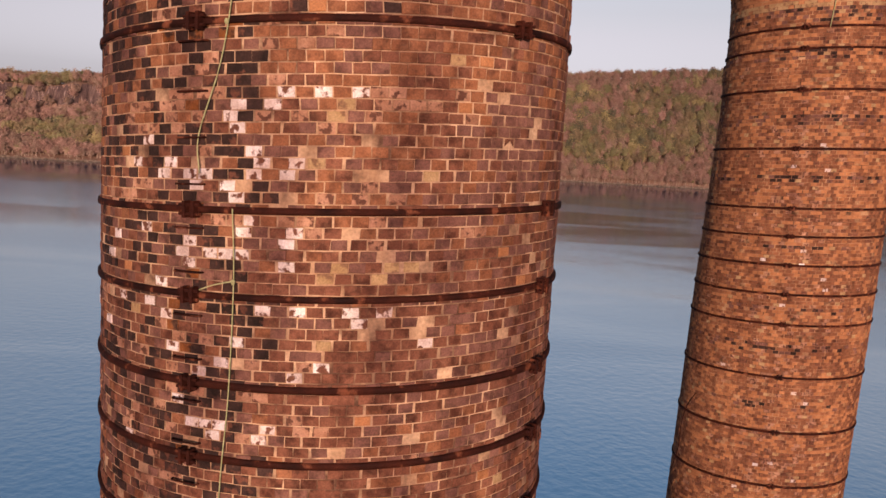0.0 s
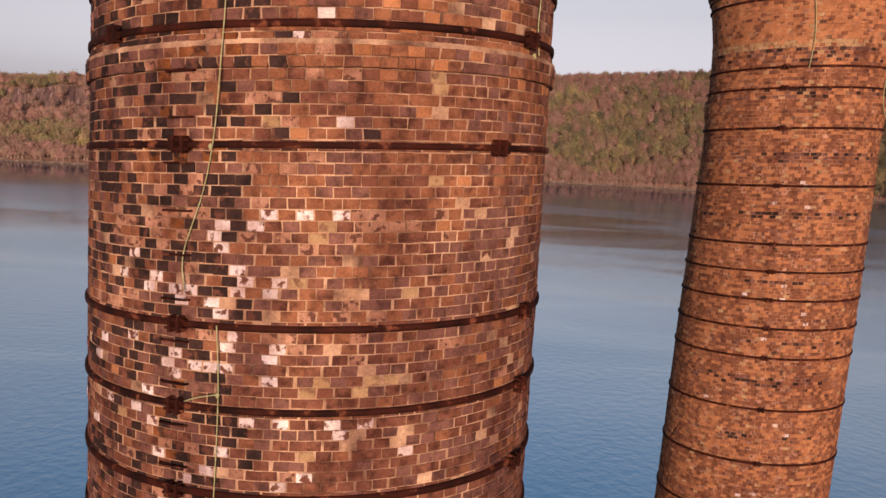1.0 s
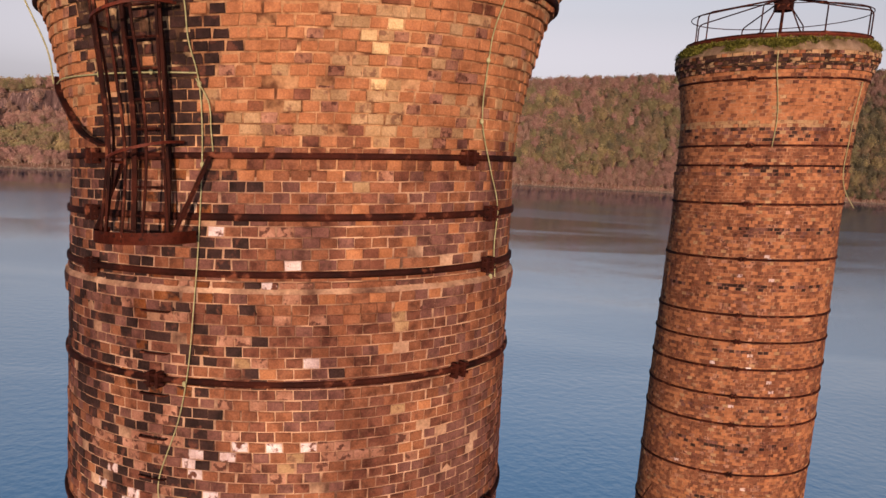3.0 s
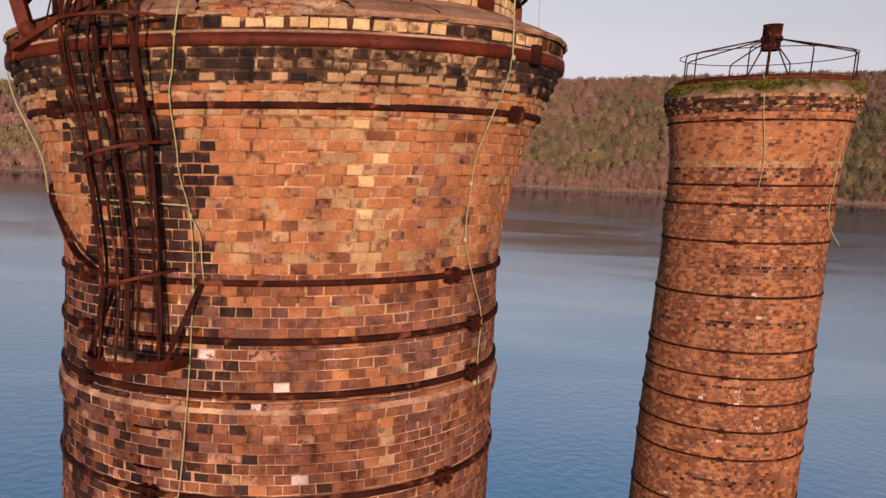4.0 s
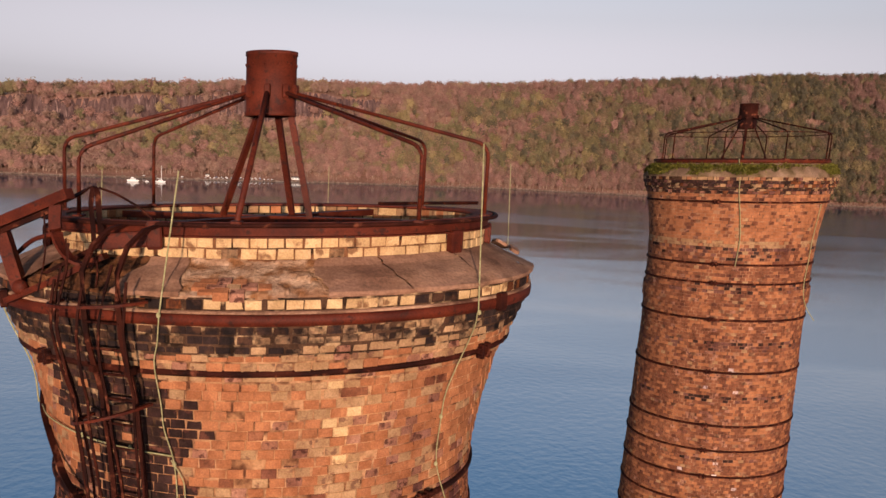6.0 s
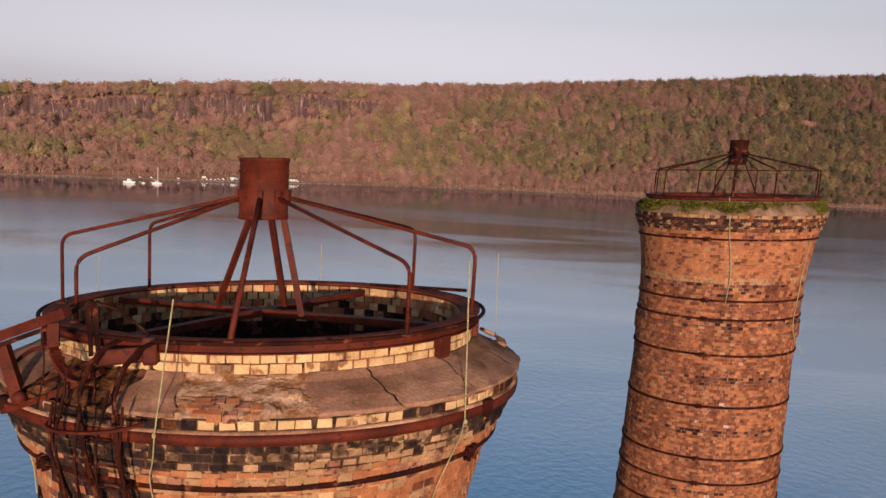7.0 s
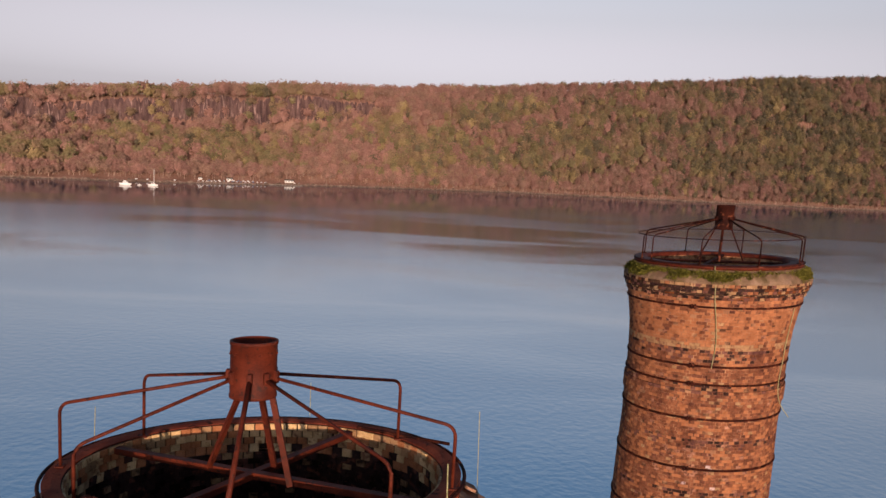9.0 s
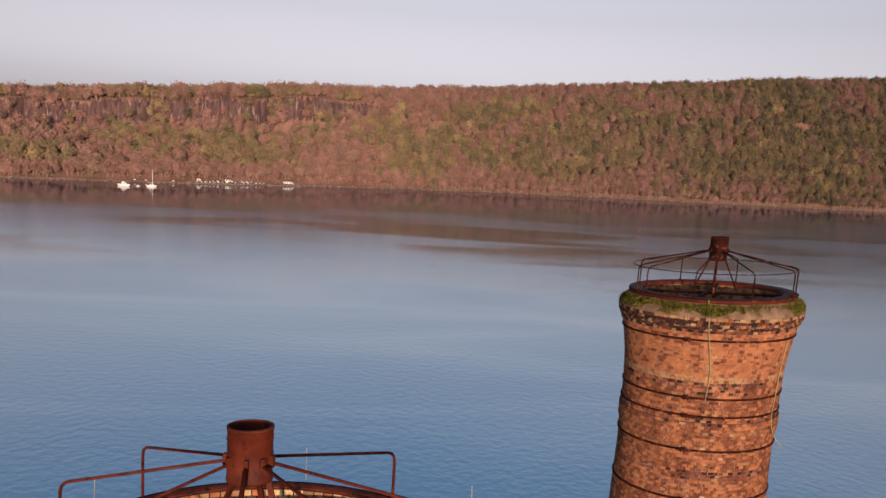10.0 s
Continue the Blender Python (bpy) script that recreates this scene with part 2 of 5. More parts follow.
def water_surface():
    """River water: sheltered and smooth under the far bank, ruffled by wind in streaks elsewhere."""
    m = bpy.data.materials.new("river_water")
    m.use_nodes = True
    n, l = m.node_tree.nodes, m.node_tree.links
    b = n["Principled BSDF"]
    b.inputs["Base Color"].default_value = (0.025, 0.055, 0.10, 1)
    b.inputs["IOR"].default_value = 8.5

    def calc(op, x, y):
        node = n.new("ShaderNodeMath")
        node.operation = op
        for k, value in enumerate((x, y)):
            if isinstance(value, (int, float)):
                node.inputs[k].default_value = value
            else:
                l.new(value, node.inputs[k])
        return node.outputs[0]

    coord = n.new("ShaderNodeTexCoord")
    split = n.new("ShaderNodeSeparateXYZ")
    l.new(coord.outputs["Object"], split.inputs[0])
    flow = n.new("ShaderNodeMapping")
    flow.inputs["Scale"].default_value = (0.0035, 0.012, 1)
    flow.inputs["Rotation"].default_value = (0, 0, radians(-10))
    l.new(coord.outputs["Object"], flow.inputs[0])
    streak = n.new("ShaderNodeTexNoise")
    streak.inputs["Scale"].default_value, streak.inputs["Detail"].default_value, streak.inputs["Distortion"].default_value = 1.0, 4.0, 0.8
    l.new(flow.outputs[0], streak.inputs["Vector"])
    ruffled = n.new("ShaderNodeMapRange")
    ruffled.inputs["From Min"].default_value, ruffled.inputs["From Max"].default_value = 0.34, 0.60
    ruffled.inputs["To Min"].default_value, ruffled.inputs["To Max"].default_value = 0.09, 0.20
    l.new(streak.outputs[0], ruffled.inputs[0])
    across = calc("SUBTRACT", split.outputs[1], calc("MULTIPLY", split.outputs[0], 0.27))
    across = calc("ADD", across, calc("MULTIPLY", calc("SUBTRACT", streak.outputs[0], 0.5), 300.0))
    lee = n.new("ShaderNodeMapRange")
    lee.inputs["From Min"].default_value, lee.inputs["From Max"].default_value = 800.0, 895.0
    l.new(across, lee.inputs[0])
    rough = n.new("ShaderNodeMix")
    l.new(lee.outputs[0], rough.inputs[0])
    l.new(ruffled.outputs[0], rough.inputs[2])
    rough.inputs[3].default_value = 0.07
    l.new(rough.outputs[0], b.inputs["Roughness"])
    # wind waves lean the mean slope of the ruffled water that faces this bank
    windy = n.new("ShaderNodeMapRange")
    windy.inputs["From Min"].default_value, windy.inputs["From Max"].default_value = 0.36, 0.50
    windy.inputs["To Min"].default_value, windy.inputs["To Max"].default_value = 0.011, 0.031
    l.new(streak.outputs[0], windy.inputs[0])
    slope = n.new("ShaderNodeCombineXYZ")
    l.new(calc("MULTIPLY", calc("MULTIPLY", windy.outputs[0], -1.0), calc("SUBTRACT", 1.0, lee.outputs[0])), slope.inputs[1])
    slope.inputs[2].default_value = 1.0
    upright = n.new("ShaderNodeVectorMath")
    upright.operation = "NORMALIZE"
    l.new(slope.outputs[0], upright.inputs[0])
    wave = n.new("ShaderNodeTexNoise")
    wave.inputs["Scale"].default_value, wave.inputs["Detail"].default_value = 0.4, 3.0
    l.new(coord.outputs["Object"], wave.inputs["Vector"])
    relief = n.new("ShaderNodeBump")
    relief.inputs["Distance"].default_value = 0.5
    l.new(calc("SUBTRACT", 0.22, calc("MULTIPLY", lee.outputs[0], 0.17)), relief.inputs["Strength"])
    l.new(wave.outputs[0], relief.inputs["Height"])
    l.new(upright.outputs[0], relief.inputs["Normal"])
    l.new(relief.outputs[0], b.inputs["Normal"])
    return m


WATER = water_surface()


# ---------------------------------------------------------------- building blocks
def mesh_of(name, verts, faces, materials, index=None, smooth=False):
    """A mesh from arrays of corners and of equal-sided faces, with a material number for each face."""
    verts, faces = np.asarray(verts, float), np.asarray(faces, int)
    me = bpy.data.meshes.new(name)
    n, k = faces.shape
    me.vertices.add(len(verts))
    me.vertices.foreach_set("co", verts.ravel())
    me.loops.add(n * k)
    me.loops.foreach_set("vertex_index", faces.ravel())
    me.polygons.add(n)
    me.polygons.foreach_set("loop_start", np.arange(0, n * k, k))
    me.polygons.foreach_set("loop_total", np.full(n, k))
    for m in materials:
        me.materials.append(m)
    if index is not None:
        me.polygons.foreach_set("material_index", np.asarray(index, int))
    me.polygons.foreach_set("use_smooth", np.full(n, smooth))
    me.update(calc_edges=True)
    me.validate()
    return me


def part(name, data, parent=None, label=""):
    """Links a mesh (or a bmesh with a material set by dress) as one object under its thing or part."""
    ob = new(name, data)
    if parent is not None:
        ob.parent = parent
    if label:
        ob["label"] = label
    return ob


def dress(bm, material, smooth=False):
    me = bpy.data.meshes.new("piece")
    bmesh.ops.recalc_face_normals(bm, faces=bm.faces)
    for f in bm.faces:
        f.smooth = smooth
    bm.to_mesh(me)
    bm.free()
    me.materials.append(material)
    return me


def thing(name, place, label, category, group="", kind=""):
    ob = new(name)
    ob.location = place
    return tagged(ob, label, category, group, kind)


# The chimneys' courses run a little out of level and their plan is a little out of round.
SX, SY, KX, KY = -0.12, 0.85, 0.053, -0.039


def shaped(a, b, z, lean=0.0):
    """From a chimney's own round, level coordinates to metres from the middle of its foot."""
    a, b, z = np.broadcast_arrays(np.asarray(a, float), np.asarray(b, float), np.asarray(z, float))
    if lean == 0:  # the near crown is shallower and set forward
        f = np.clip((z - 70.0) / 2.0, 0, 1)
        g = np.clip((z - 71.95) / 0.08, 0, 1)
        b = b * (1 - 0.12 * f) - 0.34 * f + 0.123 * g
    return np.stack([a + SX * b + lean * (z - 62), SY * b, z + KX * a + KY * b], -1)


def polar(r, degrees, z, lean=0.0):
    t = np.radians(degrees)
    return shaped(np.asarray(r) * np.cos(t), np.asarray(r) * np.sin(t), z, lean)


def turned(name, profile, material, lean=0.0, around=(0, 360), steps=120, smooth=True, closed=False):
    """A skin turned about a chimney's axis from a profile of (radius, height)."""
    full = around[1] - around[0] >= 360
    deg = np.linspace(around[0], around[1], steps + 1)[:steps if full else steps + 1]
    prof = list(profile) + ([profile[0]] if closed else [])
    v = np.concatenate([polar(r, deg, z, lean) for r, z in prof])
    n = len(deg)
    q = []
    for k in range(len(prof) - 1):
        for i in range(n if full else n - 1):
            j = (i + 1) % n
            q.append((k * n + i, k * n + j, (k + 1) * n + j, (k + 1) * n + i))
    return mesh_of(name, v, q, [material], smooth=smooth)


def bar(points, size, material, sides=4, flat=1.0, twist=45.0, smooth=False):
    """A bar swept along points; size is its radius, flat squeezes its second side."""
    pts = [Vector(p) for p in points]
    bm = bmesh.new()
    rings = []
    up = Vector((0, 0, 1))
    for i, p in enumerate(pts):
        d = (pts[min(i + 1, len(pts) - 1)] - pts[max(i - 1, 0)]).normalized()
        ref = up if abs(d.z) < 0.95 else Vector((0, 1, 0))
        u = d.cross(ref).normalized()
        w = u.cross(d).normalized()
        ring = []
        for k in range(sides):
            a = radians(twist) + 2 * math.pi * k / sides
            ring.append(bm.verts.new(p + u * (size * math.cos(a)) + w * (size * flat * math.sin(a))))
        rings.append(ring)
    for r0, r1 in zip(rings, rings[1:]):
        for k in range(sides):
            bm.faces.new((r0[k], r0[(k + 1) % sides], r1[(k + 1) % sides], r1[k]))
    bm.faces.new(rings[0])
    bm.faces.new(list(reversed(rings[-1])))
    return dress(bm, material, smooth)


def bent(points, radius=0.12, steps=4):
    """A path with its corners rounded."""
    pts = [Vector(p) for p in points]
    out = [pts[0]]
    for a, b, c in zip(pts, pts[1:], pts[2:]):
        r = min(radius, (a - b).length / 2, (c - b).length / 2)
        p, q = b + (a - b).normalized() * r, b + (c - b).normalized() * r
        for k in range(steps + 1):
            t = k / steps
            out.append(p * (1 - t) ** 2 + b * 2 * t * (1 - t) + q * t * t)
    return out + [pts[-1]]


def hanging(points, steps=6):
    """A smooth line through points."""
    pts = [Vector(p) for p in points]
    ext = [2 * pts[0] - pts[1]] + pts + [2 * pts[-1] - pts[-2]]
    out = []
    for p0, p1, p2, p3 in zip(ext, ext[1:], ext[2:], ext[3:]):
        for k in range(steps):
            t = k / steps
            out.append(0.5 * (2 * p1 + (p2 - p0) * t + (2 * p0 - 5 * p1 + 4 * p2 - p3) * t * t + (3 * p1 - p0 - 3 * p2 + p3) * t ** 3))
    return out + [pts[-1]]


def block(centre, u, n, w, h, d, material):
    """A bevelled box at centre: w along u, d along n, h upwards."""
    u, n = Vector(u).normalized(), Vector(n).normalized()
    up = u.cross(n).normalized()
    if up.z < 0:
        up = -up
    bm = bmesh.new()
    bmesh.ops.create_cube(bm, size=1)
    bmesh.ops.bevel(bm, geom=list(bm.edges), offset=0.12, segments=1, affect="EDGES")
    c = Vector(centre)
    for v in bm.verts:
        v.co = c + u * v.co.x * w + n * v.co.y * d + up * v.co.z * h
    return dress(bm, material)


# ---------------------------------------------------------------- river, banks and hills
SHORE_X = (-1500, -478, -293, -75, 201, 503, 840, 1285, 2300)
SHORE_Y = (840, 949, 1015, 1128, 1225, 1262, 1300, 1422, 1600)
TOP_X = (-1500, -566, -346, -94, 214, 548, 915, 1386, 2300)
TOP_Z = (90, 104, 127, 151, 181, 215, 253, 303, 343)


def shore_at(x):
    return np.interp(x, SHORE_X, SHORE_Y)


def land(x, d):
    """Height of the far bank d metres behind its shore."""
    x, d = np.asarray(x, float), np.asarray(d, float)
    top = np.interp(x, TOP_X, TOP_Z)
    wood = np.interp(d, (0, 3, 14, 60, 120, 185, 260, 600, 2600), (-2, 1.5, 4.5 / 1, 0.26 * 100, 0.58 * 100, 96, 100, 98, 70))
    crag = np.interp(d, (0, 3, 14, 60, 120, 150, 157, 185, 260, 600, 2600), (-2, 1.5, 4.5, 22, 48, 66, 91, 97, 100, 98, 70))
    share = np.interp(x, (-130, 20), (0, 1))
    step = 7 * np.sin(x * 0.043) + 5 * np.sin(x * 0.117 + 2) + 2.5 * np.sin(x * 0.61)
    crag = crag + (np.interp(d + step, (0, 3, 14, 60, 120, 150, 157, 185, 260, 600, 2600), (-2, 1.5, 4.5, 22, 48, 66, 91, 97, 100, 98, 70)) - crag) * np.clip((d - 100) / 30, 0, 1) * np.clip((200 - d) / 30, 0, 1)
    h = (crag * (1 - share) + wood * share) * np.where(d > 14, top / 100, 1.0)
    roll = 4 * np.sin(x * 0.021 + 1.3) * np.sin(d * 0.03 + x * 0.006) + 3 * np.sin(x * 0.051 + d * 0.02)
    gully = -9 * np.exp(-((x - 60) / 35) ** 2) * np.sin(np.clip(d / 190, 0, 1) * math.pi)
    return h + (roll * np.clip((215 - d) / 70, 0.35, 1) + gully) * np.clip((d - 20) / 60, 0, 1)


def sheet(name, xs, ds, material):
    X, D = np.meshgrid(xs, ds)
    v = np.stack([X, shore_at(X) + D, land(X, D)], -1).reshape(-1, 3)
    n = len(xs)
    q = [(r * n + i, r * n + i + 1, (r + 1) * n + i + 1, (r + 1) * n + i) for r in range(len(ds) - 1) for i in range(n - 1)]
    return mesh_of(name, v, q, material if isinstance(material, list) else [material], smooth=True), n


xs = np.concatenate([np.arange(-1500, -700, 20.0), np.arange(-700, 60, 3.0), np.arange(60, 2301, 10.0)])
ds = np.array([-6, 0, 3, 8, 14, 24, 36, 48, 60, 75, 90, 105, 120, 130, 136, 140, 144, 148, 152, 156, 160, 164, 170, 185, 210, 260, 400, 800, 2600])
hill, count = sheet("hillside", xs, ds, [SOIL, CLIFF, SHORE])
kind_of = np.zeros(len(hill.polygons), int)
centres = np.array([p.center for p in hill.polygons])
rows_of = np.repeat(np.arange(len(ds) - 1), count - 1)
steep = np.array([p.normal.z for p in hill.polygons]) < 0.42
kind_of[steep & (rows_of > 10) & (rows_of < 22) & (centres[:, 0] < 20)] = 1
kind_of[rows_of == 1] = 2
hill.polygons.foreach_set("material_index", kind_of)
tagged(new("ground_far_bank", hill), "wooded hillside rising from the far river bank with basalt cliffs", "hillside", kind="structure")

water = mesh_of("water", [(-4000, 44, 0), (4500, 44, 0), (4500, 1750, 0), (-4000, 1750, 0)], [(0, 1, 2, 3)], [WATER])
tagged(new("water", water), "calm grey-blue river with wind-ruffled streaks", "river", kind="structure")
ground = mesh_of("ground", [(-4000, -4000, 1.2), (4500, -4000, 1.2), (4500, 46, 1.2), (-4000, 46, 1.2), (-4000, 48, -3), (4500, 48, -3)],
                 [(0, 1, 2, 3), (3, 2, 5, 4)], [BANK])
tagged(new("ground", ground), "gravelly near river bank below the chimneys", "ground", kind="structure")

# leaf colours pulled towards pinkish grey, in place of haze over the distance
LEAVES = [surface("leaf_" + n, low, high, grain=0.08, fine=0.6, rough=0.9, bump=0, spread=0.08) for n, low, high in (
    ("budding_red", (0.196, 0.108, 0.088), (0.250, 0.140, 0.114)),
    ("bare_brown", (0.178, 0.110, 0.084), (0.228, 0.142, 0.108)),
    ("olive", (0.158, 0.110, 0.067), (0.204, 0.142, 0.086)),
    ("fresh_green", (0.136, 0.112, 0.058), (0.174, 0.144, 0.074)),
    ("yellow_green", (0.188, 0.142, 0.070), (0.244, 0.182, 0.090)),
    ("dark_green", (0.088, 0.074, 0.048), (0.116, 0.098, 0.062)))]
for m in LEAVES:  # thin leaves and twigs: matt, and letting light through
    n, l = m.node_tree.nodes, m.node_tree.links
    shader, out = n["Principled BSDF"], n["Material Output"]
    shader.inputs["Diffuse Roughness"].default_value = 1.0
    thin, both = n.new("ShaderNodeBsdfTranslucent"), n.new("ShaderNodeMixShader")
    both.inputs[0].default_value = 0.3
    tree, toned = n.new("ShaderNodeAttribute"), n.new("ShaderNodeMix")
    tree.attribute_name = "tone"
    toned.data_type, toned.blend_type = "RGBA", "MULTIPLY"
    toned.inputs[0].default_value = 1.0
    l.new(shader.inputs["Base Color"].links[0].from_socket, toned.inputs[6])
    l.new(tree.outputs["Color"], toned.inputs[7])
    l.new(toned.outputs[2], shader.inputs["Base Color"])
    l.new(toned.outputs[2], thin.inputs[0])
    l.new(shader.outputs[0], both.inputs[1])
    l.new(thin.outputs[0], both.inputs[2])
    l.new(both.outputs[0], out.inputs[0])
BARK = surface("bark", (0.20, 0.13, 0.10), (0.34, 0.24, 0.19), grain=0.5, fine=3, rough=1.0, bump=0, spread=0.3)


def forest(count=13500, leaves=120):
    """The woods of the far bank: tapered trunks, and crowns of many small clumps with gaps."""
    rng = np.random.default_rng(5)
    x = rng.uniform(-760, 1400, count)
    d = np.concatenate([rng.uniform(3, 26, int(count * 0.10)), rng.uniform(6, 200, int(count * 0.80) - int(count * 0.10)), rng.uniform(160, 235, count - int(count * 0.80))])
    keep = ~((x < -20) & (d > 122) & (d < 160) & (rng.random(count) < 0.72)) & ~((x > -430) & (x < -20) & (d < 13)) & ~((x > 20) & (x < 90) & (d > 95) & (d < 150) & (rng.random(count) < 0.45))
    x, d = x[keep], d[keep]
    n = len(x)
    base = np.stack([x, shore_at(x) + d, land(x, d) - 0.5], -1)
    cl = np.array([noise.noise(Vector((a * 0.007, b * 0.02, 3.1))) for a, b in zip(x, d)])
    cl2 = np.array([noise.noise(Vector((a * 0.03, b * 0.05, 9.7))) for a, b in zip(x, d)])
    green = np.clip(0.42 + 0.9 * cl + 0.5 * cl2 + np.interp(x, (-600, -100, 300, 900), (-0.08, 0.06, 0.16, 0.40)) + np.interp(d, (0, 18, 40, 90, 130, 190), (-0.5, -0.35, 0.22, 0.16, -0.06, -0.16)), 0.03, 0.97)
    green = np.clip(0.5 + 1.7 * (green - 0.5), 0.04, 0.96)
    pick = rng.random(n)
    kinds = np.where(pick < green, np.where(rng.random(n) < np.interp(x, (0, 500, 1000), (0.08, 0.35, 0.5)), 5, np.choose(rng.choice(3, n, p=(0.45, 0.33, 0.22)), [2, 3, 4])), rng.choice(2, n, p=(0.55, 0.45)))
    tall = rng.uniform(12, 22, n) * np.interp(d, (0, 40, 180, 250), (0.9, 1.05, 0.95, 0.8))
    tall *= 1 + (np.interp(x, (-400, -50, 350), (0.0, 0.25, 0.65)) * np.interp(d, (10, 50, 150, 180), (0.3, 1, 1, 0.1)) * rng.uniform(0.5, 1.25, n))
    tall *= np.where(d > 150, rng.uniform(0.75, 1.35, n), 1.0)
    base[:, 2] -= np.where(d > 155, 0.22, 0.05) * tall
    wide = tall * rng.uniform(0.20, 0.33, n) * np.interp(x, (-500, 0, 300), (1.4, 1.2, 1.0))
    # crowns lighter to the left, darker to the right: haze and light in the colour
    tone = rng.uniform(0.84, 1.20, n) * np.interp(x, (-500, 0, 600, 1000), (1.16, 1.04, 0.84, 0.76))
    # crowns: a lumpy body of twigs and foliage, and many small leaf clumps over it that break its outline
    bm = bmesh.new()
    bmesh.ops.create_icosphere(bm, subdivisions=1, radius=1.0)
    ball, skin = np.array([p.co for p in bm.verts]), np.array([[p.index for p in f.verts] for f in bm.faces])
    bm.free()
    phase = rng.uniform(0, 6, (n, 1, 1))
    scale = np.stack([wide, wide, tall * 0.38], -1)[:, None, :]
    middle = base[:, None, :] + np.stack([0 * tall, 0 * tall, tall * 0.62], -1)[:, None, :]

    def lumps(u):
        return 1 + 0.20 * np.sin(3 * u[..., :1] + 5 * u[..., 1:2] + 4 * u[..., 2:] + phase) + 0.10 * np.sin(7 * u[..., :1] - 6 * u[..., 1:2] + 8 * u[..., 2:] + 2 * phase)

    bu = np.broadcast_to(ball, (n, *ball.shape))
    cv = (bu * lumps(bu) * rng.uniform(0.78, 1.0, (n, len(ball), 1)) * scale * 0.72 + middle).reshape(-1, 3)
    cf = (skin[None] + (np.arange(n) * len(ball))[:, None, None]).reshape(-1, 3)
    u = rng.normal(size=(n, leaves, 3))
    u[..., 2] = np.where(u[..., 2] < -0.6, -u[..., 2], u[..., 2])
    u /= np.linalg.norm(u, axis=2, keepdims=True)
    c = u * rng.uniform(0.62, 1.06, (n, leaves, 1)) * lumps(u) * scale + middle
    size = (0.12 + 0.10 * rng.random((n, leaves, 1))) * wide[:, None, None]
    face = u + np.array((0, -0.9, 0.35)) + 0.25 * rng.normal(size=u.shape)
    face /= np.linalg.norm(face, axis=2, keepdims=True)
    side = np.cross(face, rng.normal(size=u.shape))
    side /= np.linalg.norm(side, axis=2, keepdims=True)
    other = np.cross(face, side)
    corners = [c + size * (math.cos(w) * side + math.sin(w) * other) * rng.uniform(0.7, 1.3, (n, leaves, 1)) for w in (0.0, 2.1, 4.2)]
    lv = np.stack(corners, 2).reshape(-1, 3)
    f = np.concatenate([cf, np.arange(len(lv)).reshape(-1, 3) + len(cv)])
    v = np.concatenate([cv, lv])
    idx = np.concatenate([np.repeat(kinds, len(skin)), np.repeat(kinds, leaves)])
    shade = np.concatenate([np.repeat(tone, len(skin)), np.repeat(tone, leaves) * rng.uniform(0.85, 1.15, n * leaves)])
    # trunks: tapered, three-sided
    ang = np.array([0, 2.09, 4.19])
    lo = base[:, None, :] + np.stack([np.cos(ang), np.sin(ang), 0 * ang], -1)[None] * (tall * 0.022)[:, None, None]
    hi = base[:, None, :] + np.stack([np.cos(ang), np.sin(ang), 0 * ang], -1)[None] * (tall * 0.008)[:, None, None] + np.stack([0 * tall, 0 * tall, tall * 0.8], -1)[:, None, :]
    tv = np.concatenate([lo, hi], 1).reshape(-1, 3)
    k = np.arange(n)[:, None] * 6 + len(v)
    tf = np.concatenate([k + np.array([[a, (a + 1) % 3, 3 + a]]) for a in range(3)] + [k + np.array([[(a + 1) % 3, 3 + (a + 1) % 3, 3 + a]]) for a in range(3)])
    me = mesh_of("forest", np.concatenate([v, tv]), np.concatenate([f, tf]), LEAVES + [BARK], np.concatenate([idx, np.full(len(tf), 6)]), smooth=True)
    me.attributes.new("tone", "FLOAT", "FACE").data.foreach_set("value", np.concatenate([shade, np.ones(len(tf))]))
    tagged(new("forest", me), "early spring woods in red-brown, olive and yellow-green on the hillside", "trees", kind="stuff")


forest()


